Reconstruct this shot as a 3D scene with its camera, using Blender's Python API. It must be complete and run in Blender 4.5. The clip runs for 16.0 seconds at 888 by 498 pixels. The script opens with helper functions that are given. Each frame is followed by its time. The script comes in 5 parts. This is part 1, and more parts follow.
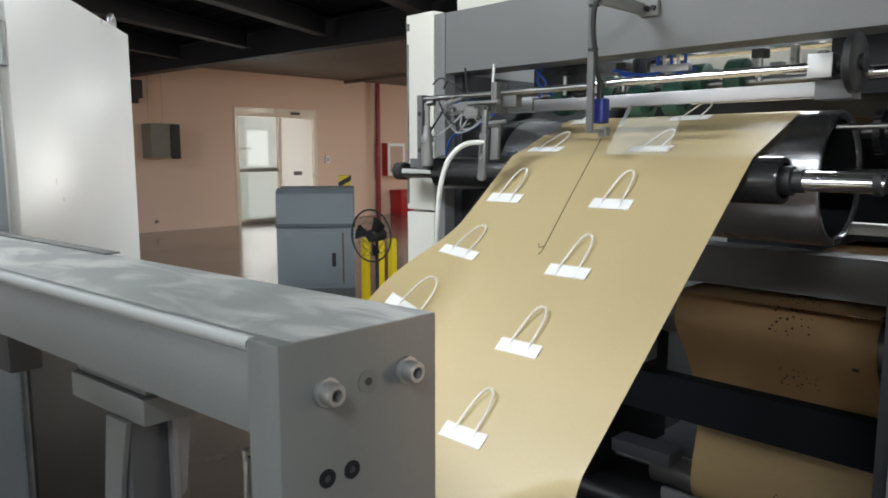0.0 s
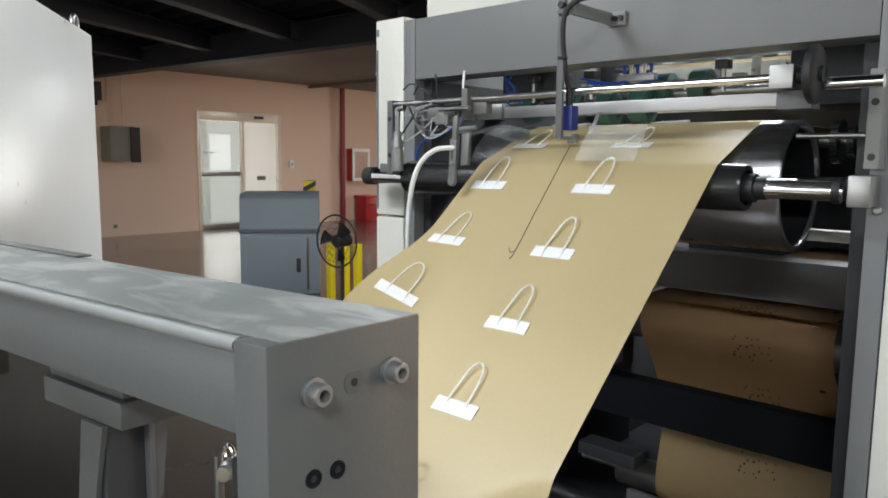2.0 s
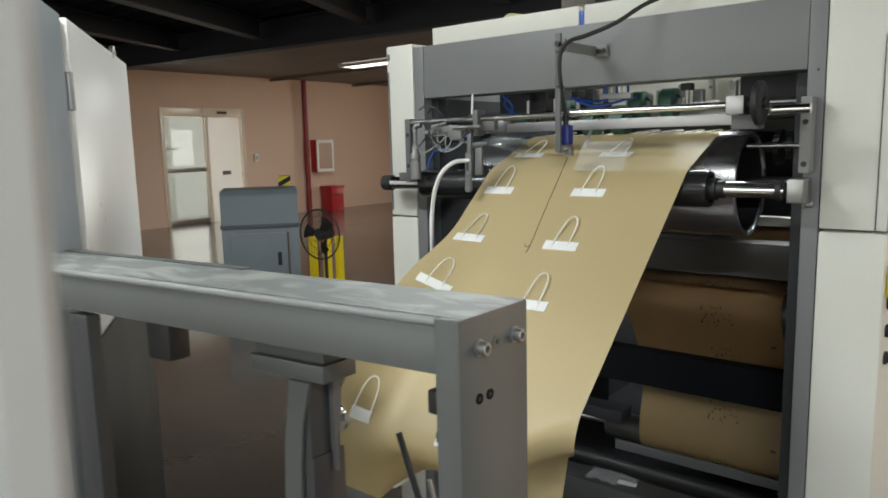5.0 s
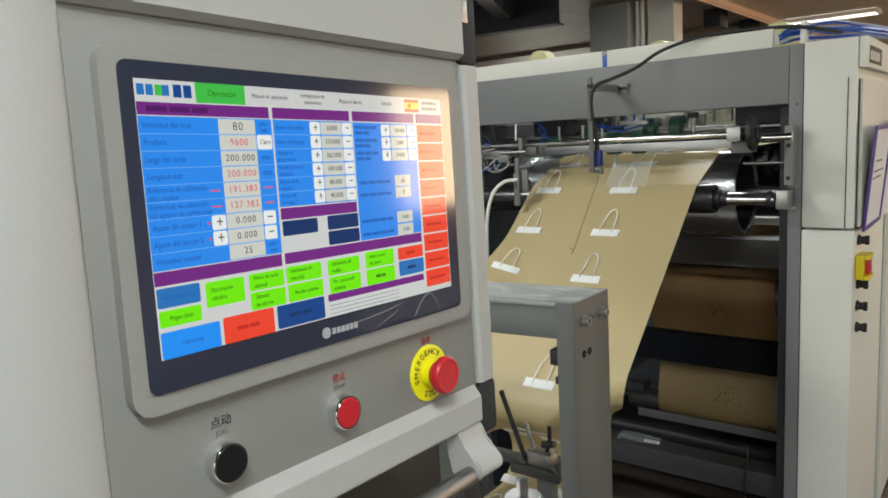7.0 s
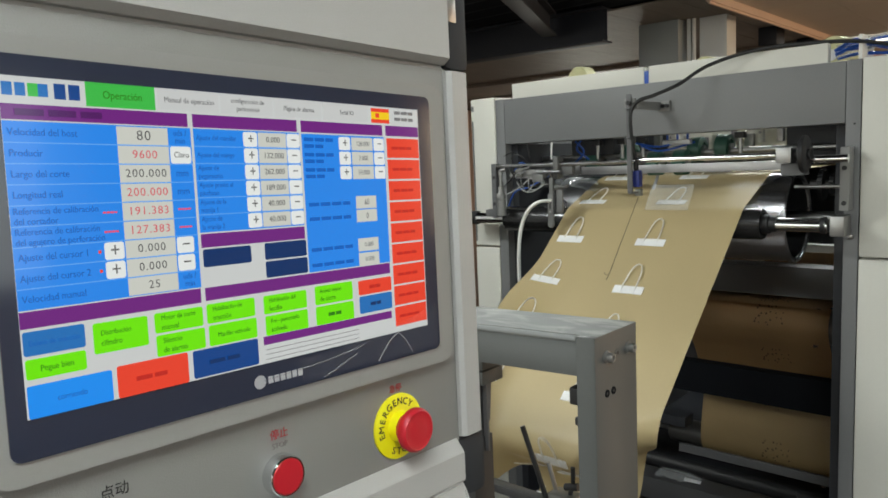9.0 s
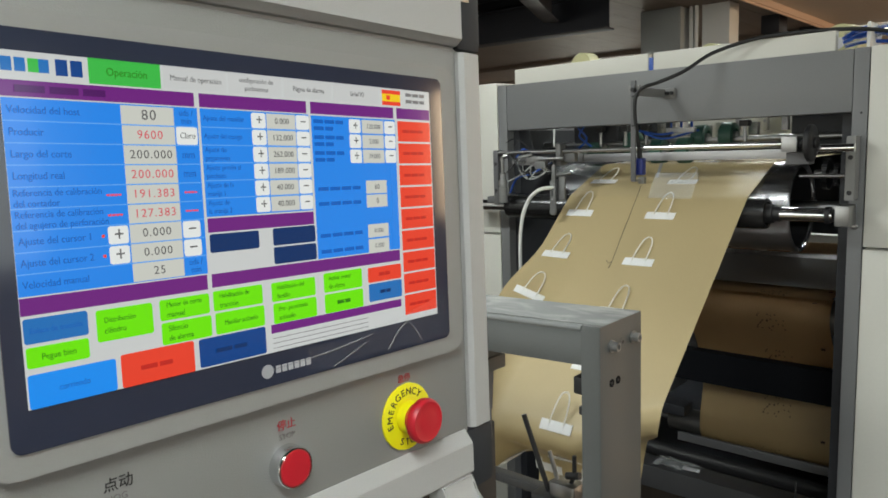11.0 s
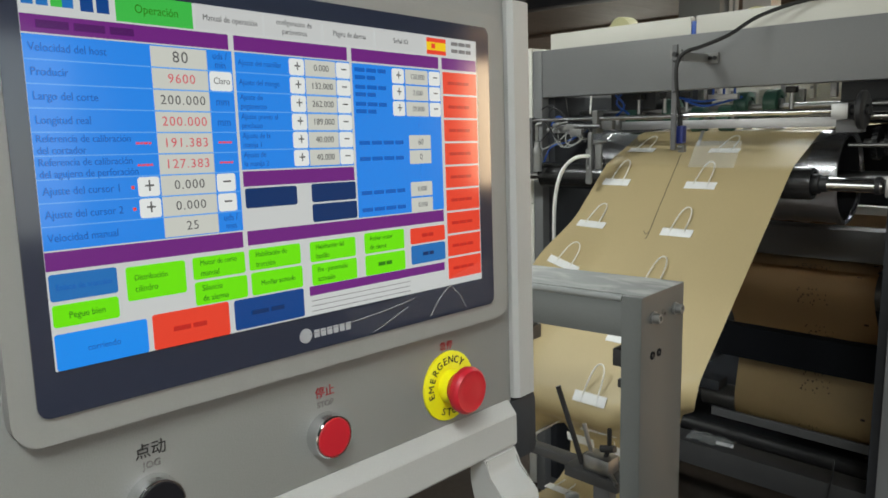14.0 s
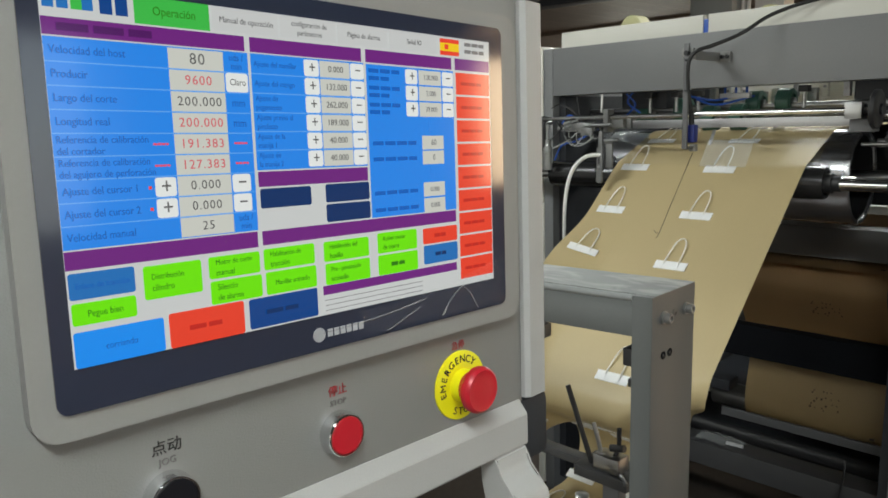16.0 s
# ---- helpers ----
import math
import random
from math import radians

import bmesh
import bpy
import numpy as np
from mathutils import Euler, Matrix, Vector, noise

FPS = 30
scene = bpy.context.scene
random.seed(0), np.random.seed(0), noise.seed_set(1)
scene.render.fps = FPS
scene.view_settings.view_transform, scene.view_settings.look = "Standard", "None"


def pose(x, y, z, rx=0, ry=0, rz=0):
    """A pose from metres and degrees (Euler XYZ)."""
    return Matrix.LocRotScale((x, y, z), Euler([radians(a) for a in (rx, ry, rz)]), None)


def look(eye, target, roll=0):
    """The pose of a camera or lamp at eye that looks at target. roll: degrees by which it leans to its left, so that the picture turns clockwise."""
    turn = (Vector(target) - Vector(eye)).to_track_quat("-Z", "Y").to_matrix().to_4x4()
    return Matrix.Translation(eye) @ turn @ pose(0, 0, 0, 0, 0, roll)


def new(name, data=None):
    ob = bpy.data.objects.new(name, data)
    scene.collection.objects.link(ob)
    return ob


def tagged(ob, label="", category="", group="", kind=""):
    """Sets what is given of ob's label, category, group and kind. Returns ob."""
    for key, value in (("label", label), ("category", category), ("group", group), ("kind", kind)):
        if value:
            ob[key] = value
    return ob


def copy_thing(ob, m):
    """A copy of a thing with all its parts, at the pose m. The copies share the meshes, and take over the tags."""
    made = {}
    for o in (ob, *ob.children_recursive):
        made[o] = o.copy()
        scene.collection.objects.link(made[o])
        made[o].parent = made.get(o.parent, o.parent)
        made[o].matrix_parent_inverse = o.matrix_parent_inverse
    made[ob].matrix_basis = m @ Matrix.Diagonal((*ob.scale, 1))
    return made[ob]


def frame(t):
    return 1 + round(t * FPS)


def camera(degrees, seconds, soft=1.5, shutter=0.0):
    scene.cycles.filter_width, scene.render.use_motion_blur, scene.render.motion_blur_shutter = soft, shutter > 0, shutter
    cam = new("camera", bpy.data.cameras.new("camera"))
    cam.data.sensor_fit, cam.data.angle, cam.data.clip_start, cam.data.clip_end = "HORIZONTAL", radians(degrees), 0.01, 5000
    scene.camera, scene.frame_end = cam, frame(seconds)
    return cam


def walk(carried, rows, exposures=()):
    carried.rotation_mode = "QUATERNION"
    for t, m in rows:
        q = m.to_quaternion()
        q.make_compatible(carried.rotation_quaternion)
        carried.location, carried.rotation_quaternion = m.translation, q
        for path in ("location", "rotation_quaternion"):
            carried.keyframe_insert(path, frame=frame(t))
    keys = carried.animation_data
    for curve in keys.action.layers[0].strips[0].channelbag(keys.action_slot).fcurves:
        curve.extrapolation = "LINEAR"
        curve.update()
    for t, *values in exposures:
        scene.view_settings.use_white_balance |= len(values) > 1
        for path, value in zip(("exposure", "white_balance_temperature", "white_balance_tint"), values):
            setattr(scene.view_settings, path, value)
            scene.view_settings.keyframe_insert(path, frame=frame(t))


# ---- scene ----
cam = camera(63.3, 16.0, soft=1.7, shutter=0.5)
METRES, EYE, TILT, LEAN, TURN = 8.0, 1.5, 0.0, 0.0, 44.7
PATH = [
    (0, (0.399, -0.242, 1.374), (-1.012, 1.15, 1.111), 0.0),
    (0.5, (0.393, -0.234, 1.374), (-0.983, 1.196, 1.125), -0.2),
    (1, (0.391, -0.246, 1.373), (-0.958, 1.21, 1.129), 0.1),
    (1.5, (0.395, -0.255, 1.373), (-0.946, 1.209, 1.128), 0.3),
    (2, (0.394, -0.259, 1.372), (-0.947, 1.204, 1.126), 0.5),
    (2.5, (0.389, -0.267, 1.37), (-0.957, 1.192, 1.122), 0.8),
    (3, (0.389, -0.27, 1.371), (-0.968, 1.177, 1.121), 1.1),
    (3.5, (0.396, -0.278, 1.371), (-0.965, 1.166, 1.118), 0.9),
    (3.7, (0.399, -0.283, 1.37), (-0.956, 1.165, 1.115), 0.7),
    (5.8, (0.554, -0.924, 1.524), (-0.661, 0.631, 1.203), -2.2),
    (6, (0.562, -0.985, 1.536), (-0.661, 0.563, 1.208), -2.1),
    (6.5, (0.582, -1.095, 1.542), (-0.644, 0.453, 1.225), -2.6),
    (7, (0.607, -1.122, 1.551), (-0.625, 0.425, 1.255), -3.3),
    (7.5, (0.603, -1.077, 1.549), (-0.662, 0.449, 1.284), -3.5),
    (8, (0.599, -1.015, 1.55), (-0.706, 0.482, 1.308), -3.3),
    (8.5, (0.595, -1.007, 1.547), (-0.735, 0.468, 1.313), -2.9),
    (11, (0.574, -1.002, 1.545), (-0.754, 0.467, 1.268), -2.1),
    (11.5, (0.563, -1.002, 1.541), (-0.772, 0.46, 1.257), -2.1),
    (12, (0.56, -1.001, 1.54), (-0.787, 0.448, 1.246), -2.1),
    (12.5, (0.56, -0.999, 1.538), (-0.796, 0.439, 1.23), -2.1),
    (13, (0.554, -0.994, 1.535), (-0.808, 0.434, 1.21), -2.0),
    (13.5, (0.547, -0.989, 1.532), (-0.825, 0.426, 1.191), -2.0),
    (14, (0.543, -0.988, 1.533), (-0.836, 0.417, 1.18), -1.9),
    (14.5, (0.539, -0.988, 1.529), (-0.844, 0.411, 1.168), -1.9),
    (15, (0.538, -0.99, 1.529), (-0.85, 0.403, 1.163), -1.8),
    (15.5, (0.541, -0.993, 1.535), (-0.85, 0.399, 1.179), -2.0),
    (16, (0.543, -0.991, 1.535), (-0.854, 0.395, 1.177), -1.8),
]
walk(cam, [(t, look(eye, target, roll)) for t, eye, target, roll in PATH], [(0.0, 0.47, 6300, 7), (3.7, 0.47, 6300, 7), (4.6, 0.32, 6450, 5), (5.8, -0.07, 6660, 3), (6.5, -0.11, 6680, 3), (7.1, 0.02, 6700, 3), (8.0, -0.05, 6660, 3), (12.0, -0.07, 6650, 3), (15.0, -0.12, 6650, 3), (16.0, -0.10, 6650, 3)])


# ---- world, light, exposure ----
world = bpy.data.worlds.new("hall_sky")
scene.world = world
world.use_nodes = True
sky = world.node_tree.nodes.new("ShaderNodeTexSky")
sky.sky_type, sky.sun_disc = "NISHITA", False
sky.sun_elevation, sky.sun_rotation = radians(38), radians(150)
world.node_tree.links.new(sky.outputs[0], world.node_tree.nodes["Background"].inputs[0])
world.node_tree.nodes["Background"].inputs[1].default_value = 0.12


def area(name, m, sx, sy, watts, color):
    d = bpy.data.lights.new(name, "AREA")
    d.shape, d.size, d.size_y, d.energy, d.color = "RECTANGLE", sx, sy, watts, color
    ob = new(name, d)
    ob.matrix_world = m
    return ob


# daylight in the window openings, and the ceiling panels, most of them added fill
area("window_light", look((5.6, -1.5, 1.9), (-1, 0.3, 1.0)), 6.0, 1.6, 58, (0.93, 0.97, 1.0))
area("window_light", look((5.97, 7.85, 1.85), (0, 7.85, 1.85)), 3.5, 1.6, 200, (1.0, 0.70, 0.45))
area("window_light", look((-2.5, -6.7, 1.9), (-0.8, 1.0, 1.0)), 7.0, 1.6, 95, (1.0, 0.98, 0.96))
area("window_light", look((-8.4, 14.9, 1.75), (-2.0, 2.0, 1.2)), 1.9, 1.6, 90, (1.0, 0.95, 0.88))
# mostly unseen lamps, added to brighten the west wall, cabinet and machine inside
LAMPS = [(-1.5, -0.5, 44), (1.3, -1.6, 56), (-9.0, 1.2, 44), (-1.4, 9.7, 44), (2.0, 3.4, 44), (-2.4, 2.9, 44), (-2.2, -3.4, 44), (-8.6, 8.6, 44), (-0.4, 3.1, 60)]
for lx, ly, lw in LAMPS:
    area("panel_light", look((lx, ly, 2.80), (lx, ly + 0.001, 0)), 1.1, 0.3, lw, (0.95, 0.98, 1.0))
area("door_light", look((-13.2, 7.5, 1.3), (-5, 5.0, 0.6)), 1.7, 2.2, 15, (1.0, 0.95, 0.88))


# ---- materials ----
def material(name, color, rough=0.5, metal=0.0, grain=60.0, amount=0.08, stain=3.0, stain_amount=0.08, bump=0.02,
             stretch=(1, 1, 1), coat=0.0, rough_var=0.08, spec=0.5):
    m = bpy.data.materials.new(name)
    m.use_nodes = True
    t = m.node_tree
    b = t.nodes["Principled BSDF"]
    L = t.links.new
    co = t.nodes.new("ShaderNodeTexCoord")
    mp = t.nodes.new("ShaderNodeMapping")
    mp.inputs["Scale"].default_value = stretch
    L(co.outputs["Object"], mp.inputs[0])
    n1, n2 = t.nodes.new("ShaderNodeTexNoise"), t.nodes.new("ShaderNodeTexNoise")
    n1.inputs["Scale"].default_value, n1.inputs["Detail"].default_value = grain, 4
    n2.inputs["Scale"].default_value, n2.inputs["Detail"].default_value = stain, 5
    L(mp.outputs[0], n1.inputs[0])
    L(co.outputs["Object"], n2.inputs[0])
    info = t.nodes.new("ShaderNodeObjectInfo")
    a1 = t.nodes.new("ShaderNodeMath"); a1.operation = "MULTIPLY_ADD"
    L(n1.outputs[0], a1.inputs[0]); a1.inputs[1].default_value = 2 * amount; a1.inputs[2].default_value = 1 - amount
    a2 = t.nodes.new("ShaderNodeMath"); a2.operation = "MULTIPLY_ADD"
    L(n2.outputs[0], a2.inputs[0]); a2.inputs[1].default_value = 2 * stain_amount; a2.inputs[2].default_value = 1 - stain_amount
    mu = t.nodes.new("ShaderNodeMath"); mu.operation = "MULTIPLY"
    L(a1.outputs[0], mu.inputs[0]); L(a2.outputs[0], mu.inputs[1])
    mix = t.nodes.new("ShaderNodeVectorMath"); mix.operation = "SCALE"
    mix.inputs[0].default_value = color
    L(mu.outputs[0], mix.inputs["Scale"])
    L(mix.outputs[0], b.inputs["Base Color"])
    r = t.nodes.new("ShaderNodeMath"); r.operation = "MULTIPLY_ADD"
    L(n2.outputs[0], r.inputs[0]); r.inputs[1].default_value = 2 * rough_var; r.inputs[2].default_value = rough - rough_var
    L(r.outputs[0], b.inputs["Roughness"])
    b.inputs["Metallic"].default_value = metal
    b.inputs["Specular IOR Level"].default_value = spec
    b.inputs["Coat Weight"].default_value = coat
    b.inputs["Coat Roughness"].default_value = 0.08
    if bump:
        bp = t.nodes.new("ShaderNodeBump")
        bp.inputs["Strength"].default_value, bp.inputs["Distance"].default_value = bump, 0.01
        L(n1.outputs[0], bp.inputs["Height"])
        L(bp.outputs[0], b.inputs["Normal"])
    return m


def glow(name, color, strength):
    m = bpy.data.materials.new(name)
    m.use_nodes = True
    b = m.node_tree.nodes["Principled BSDF"]
    b.inputs["Base Color"].default_value = (*[c * 0.05 for c in color], 1)
    b.inputs["Emission Color"].default_value = (*color, 1)
    b.inputs["Emission Strength"].default_value = strength
    b.inputs["Roughness"].default_value = 0.10
    b.inputs["Specular IOR Level"].default_value = 0.5
    return m


def glass(name, color=(1, 1, 1), rough=0.0, alpha=0.15):
    m = bpy.data.materials.new(name)
    m.use_nodes = True
    b = m.node_tree.nodes["Principled BSDF"]
    b.inputs["Base Color"].default_value = (*color, 1)
    b.inputs["Roughness"].default_value = rough
    b.inputs["Alpha"].default_value = alpha
    return m


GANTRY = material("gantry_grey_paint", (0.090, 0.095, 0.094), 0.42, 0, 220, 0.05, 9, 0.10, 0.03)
# same paint as the sides, its base paled for light from above
GANTRY_TOP = material("gantry_lit_worn_top", (0.155, 0.162, 0.160), 0.50, 0, 160, 0.06, 12, 0.5, 0.03, rough_var=0.12)
def smudged(m, pale, scale, lo, hi):
    """Pale rubbed smears with a shape of their own over a painted surface."""
    t = m.node_tree
    b = t.nodes["Principled BSDF"]
    src = b.inputs["Base Color"].links[0].from_socket
    co, mp, n = t.nodes.new("ShaderNodeTexCoord"), t.nodes.new("ShaderNodeMapping"), t.nodes.new("ShaderNodeTexNoise")
    mp.inputs["Scale"].default_value = (1.0, 2.2, 1.0)
    n.inputs["Scale"].default_value, n.inputs["Detail"].default_value, n.inputs["Distortion"].default_value = scale, 5, 1.6
    r = t.nodes.new("ShaderNodeMapRange")
    r.inputs["From Min"].default_value, r.inputs["From Max"].default_value, r.inputs["To Max"].default_value = lo, hi, 0.75
    mx = t.nodes.new("ShaderNodeMix")
    mx.data_type = "RGBA"
    t.links.new(co.outputs["Object"], mp.inputs[0])
    t.links.new(mp.outputs[0], n.inputs[0])
    t.links.new(n.outputs[0], r.inputs[0])
    t.links.new(r.outputs[0], mx.inputs[0])
    t.links.new(src, mx.inputs[6])
    mx.inputs[7].default_value = (*pale, 1)
    t.links.new(mx.outputs[2], b.inputs["Base Color"])
    return m


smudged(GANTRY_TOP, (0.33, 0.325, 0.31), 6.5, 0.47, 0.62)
FRAME = material("machine_grey_paint", (0.192, 0.194, 0.20), 0.45, 0, 240, 0.05, 3, 0.08, 0.03)
DARKFRAME = material("inner_frame_grey", (0.12, 0.12, 0.125), 0.5, 0, 90, 0.08, 4, 0.15, 0.02)
COVER = material("cream_white_cover", (0.72, 0.71, 0.65), 0.42, 0, 200, 0.03, 2, 0.05, 0.02)
KRAFT = material("kraft_paper", (0.490, 0.390, 0.212), 0.45, 0, 420, 0.06, 5, 0.05, 0.04, (1, 0.25, 1))
MATT_BLACK = material("matt_black_coating", (0.008, 0.009, 0.012), 0.85, 0, 80, 0.15, 6, 0.2, 0.02, spec=0.15)
# the same kraft, tinted orange for the sheen and shade on the upper run
KRAFT_DARK = material("kraft_paper_orange_lit", (0.55, 0.35, 0.17), 0.5, 0, 300, 0.06, 5, 0.08, 0.03)
PATCH = material("white_handle_patch", (0.86, 0.86, 0.86), 0.6, 0, 260, 0.05, 30, 0.05, 0.03)
CORD = material("twisted_paper_cord", (0.80, 0.78, 0.72), 0.7, 0, 500, 0.15, 60, 0.08, 0.3)
CHROME = material("polished_chrome", (0.80, 0.80, 0.82), 0.12, 1, 90, 0.05, 8, 0.05, 0.0, (1, 1, 1), 0, 0.05)
STEEL = material("brushed_steel", (0.32, 0.32, 0.32), 0.34, 1, 160, 0.10, 10, 0.10, 0.02, (0.06, 1, 1))
ALU = material("aluminium", (0.38, 0.38, 0.39), 0.42, 1, 140, 0.06, 8, 0.08, 0.02, (0.1, 1, 1))
DRUM = material("dark_steel_drum", (0.42, 0.42, 0.44), 0.28, 0.95, 120, 0.10, 6, 0.15, 0.01, (0.1, 1, 1))
BLACK = material("black_steel", (0.014, 0.014, 0.016), 0.5, 0, 80, 0.15, 6, 0.2, 0.03)
RUBBER = material("black_rubber", (0.022, 0.022, 0.023), 0.6, 0, 80, 0.15, 6, 0.15, 0.03)
# near-black: the shade inside the machine is put into this colour
INTERIOR = material("interior_shade_dark", (0.026, 0.028, 0.034), 0.55, 0, 40, 0.2, 3, 0.3, 0.02)
GREEN = material("green_polyurethane", (0.035, 0.105, 0.078), 0.4, 0, 60, 0.1, 10, 0.2, 0.02)
BLUE_TUBE = material("blue_air_hose", (0.02, 0.09, 0.45), 0.35, 0, 60, 0.05, 10, 0.05, 0.0)
WHITE_TUBE = material("white_hose", (0.78, 0.78, 0.76), 0.4, 0, 60, 0.04, 10, 0.05, 0.0)
SENSOR_BLUE = material("blue_sensor_plastic", (0.02, 0.035, 0.22), 0.4, 0, 60, 0.05, 10, 0.05, 0.0)
CABINET = material("light_grey_cabinet", (0.86, 0.845, 0.825), 0.30, 0, 240, 0.03, 2.5, 0.05, 0.03, spec=0.9)
DESK = material("blue_grey_desk", (0.20, 0.235, 0.27), 0.45, 0, 200, 0.04, 3, 0.08, 0.02)
DESK_DARK = material("dark_blue_grey_trim", (0.09, 0.11, 0.13), 0.45, 0, 200, 0.04, 3, 0.08, 0.02)
WALL = material("peach_plaster_wall", (0.70, 0.515, 0.41), 0.8, 0, 40, 0.04, 0.7, 0.06, 0.05)
FLOOR = material("dark_epoxy_floor", (0.085, 0.068, 0.056), 0.16, 0, 30, 0.12, 0.9, 0.25, 0.01, (1, 1, 1), 0.2, 0.07)
CEILING = material("dark_steel_deck", (0.016, 0.016, 0.019), 0.9, 0, 20, 0.15, 1.0, 0.25, 0.02, spec=0.1)
BEAM = material("dark_grey_steel_beam", (0.020, 0.022, 0.030), 0.6, 0, 30, 0.1, 1.2, 0.2, 0.02)
RED = material("fire_red_paint", (0.42, 0.02, 0.025), 0.35, 0, 60, 0.06, 4, 0.1, 0.01)
RED_PIPE = material("dark_red_pipe", (0.22, 0.012, 0.02), 0.4, 0, 60, 0.06, 4, 0.1, 0.01)
YELLOW = material("safety_yellow", (0.80, 0.62, 0.015), 0.4, 0, 60, 0.05, 5, 0.08, 0.0)
BOXGREY = material("olive_grey_metal_box", (0.20, 0.19, 0.165), 0.5, 0, 60, 0.06, 5, 0.1, 0.0)
PLASTER_WHITE = material("white_plastic", (0.78, 0.78, 0.77), 0.35, 0, 120, 0.03, 6, 0.04, 0.0)
DOOR_STEEL = material("warm_stainless_door_frame", (0.78, 0.69, 0.59), 0.30, 0.15, 100, 0.06, 3, 0.08, 0.0)
PANEL = material("grey_textured_panel_paint", (0.238, 0.236, 0.231), 0.45, 0, 900, 0.05, 4, 0.04, 0.10)
PANEL_LIGHT = material("light_grey_panel_frame", (0.405, 0.404, 0.398), 0.46, 0, 700, 0.03, 4, 0.04, 0.04)
BEZEL = material("silver_grey_bezel", (0.262, 0.258, 0.252), 0.50, 0, 500, 0.03, 6, 0.04, 0.02)
CORNER = material("dark_slate_corner", (0.026, 0.029, 0.034), 0.6, 0, 200, 0.05, 6, 0.1, 0.01, spec=0.3)
NAVY_GLASS = material("navy_screen_border", (0.026, 0.032, 0.056), 0.10, 0, 60, 0.05, 12, 0.05, 0.0, (1, 1, 1), 0.5, 0.04)
BTN_RED = material("red_button_plastic", (0.50, 0.012, 0.025), 0.38, 0, 100, 0.04, 14, 0.06, 0.0)
BTN_BLACK = material("black_button_plastic", (0.008, 0.008, 0.011), 0.5, 0, 100, 0.04, 14, 0.06, 0.0, spec=0.2)
ESTOP_YELLOW = material("emergency_yellow_disc", (0.85, 0.78, 0.01), 0.4, 0, 100, 0.03, 14, 0.04, 0.0)
INK = material("black_print", (0.02, 0.02, 0.02), 0.6, 0, 50, 0.02, 5, 0.02, 0.0)
INK_RED = material("red_print", (0.35, 0.02, 0.03), 0.6, 0, 50, 0.02, 5, 0.02, 0.0)
INK_GREY = material("grey_print", (0.16, 0.15, 0.15), 0.6, 0, 50, 0.02, 5, 0.02, 0.0)
LOGO_WHITE = material("white_print", (0.36, 0.37, 0.40), 0.5, 0, 50, 0.02, 5, 0.02, 0.0)
BROWN_MARK = material("brown_stain_mark", (0.05, 0.03, 0.015), 0.6, 0, 90, 0.1, 5, 0.1, 0.0)
CLEAR = glass("clear_plastic_film", (0.9, 0.93, 0.95), 0.08, 0.25)
PANE = glass("door_glass", (0.80, 0.88, 0.84), 0.06, 0.34)
BRIGHT = glow("daylight_behind_door", (1.0, 0.96, 0.90), 0.46)
DIFFUSER = glow("light_panel_diffuser", (1.0, 0.95, 0.88), 2.5)
PAPER_DOC = material("white_document_paper", (0.78, 0.77, 0.80), 0.6, 0, 100, 0.03, 12, 0.05, 0.0)
PURPLE_FRAME = material("violet_document_frame", (0.09, 0.05, 0.28), 0.4, 0, 100, 0.03, 12, 0.05, 0.0)


# ---- mesh helpers ----
def bx(bm, x0, x1, y0, y1, z0, z1, bev=0.0, m=None):
    vs = [bm.verts.new((x, y, z)) for x in (x0, x1) for y in (y0, y1) for z in (z0, z1)]
    fs = [bm.faces.new([vs[i] for i in f]) for f in ((0, 1, 3, 2), (4, 6, 7, 5), (0, 4, 5, 1), (2, 3, 7, 6), (0, 2, 6, 4), (1, 5, 7, 3))]
    out = set(vs)
    if bev:
        es = {e for f in fs for e in f.edges}
        r = bmesh.ops.bevel(bm, geom=list(es), offset=bev, segments=2, affect="EDGES", profile=0.6)
        out = {v for f in r["faces"] for v in f.verts} | {v for v in vs if v.is_valid}
    if m is not None:
        bmesh.ops.transform(bm, matrix=m, verts=list(out))
    return bm


def lathe(bm, p0, axis, prof, n=24):
    """Rings of (distance along the axis, radius), closed at both ends."""
    q = Vector(axis).normalized().to_track_quat("Z", "Y").to_matrix()
    rings = []
    for d, r in prof:
        rings.append([bm.verts.new(Vector(p0) + q @ Vector((r * math.cos(a), r * math.sin(a), d))) for a in [2 * math.pi * k / n for k in range(n)]])
    for A, B in zip(rings, rings[1:]):
        for k in range(n):
            bm.faces.new((A[k], A[(k + 1) % n], B[(k + 1) % n], B[k]))
    bm.faces.new(rings[0][::-1])
    bm.faces.new(rings[-1])
    return bm


def cyl(bm, p0, p1, r, n=24, bev=0.0):
    d = Vector(p1) - Vector(p0)
    L = d.length
    prof = [(0, r - bev), (bev, r), (L - bev, r), (L, r - bev)] if bev else [(0, r), (L, r)]
    return lathe(bm, p0, d, prof, n)


def tube(bm, pts, r, n=8, caps=True):
    pts = [Vector(p) for p in pts]
    rings, up = [], None
    for i, p in enumerate(pts):
        d = (pts[min(i + 1, len(pts) - 1)] - pts[max(i - 1, 0)]).normalized()
        if up is None:
            up = d.orthogonal().normalized()
        up = (up - d * up.dot(d)).normalized()
        s = d.cross(up)
        rings.append([bm.verts.new(p + (up * math.cos(a) + s * math.sin(a)) * r) for a in [2 * math.pi * k / n for k in range(n)]])
    for A, B in zip(rings, rings[1:]):
        for k in range(n):
            bm.faces.new((A[k], A[(k + 1) % n], B[(k + 1) % n], B[k]))
    if caps:
        bm.faces.new(rings[0][::-1]), bm.faces.new(rings[-1])
    return bm


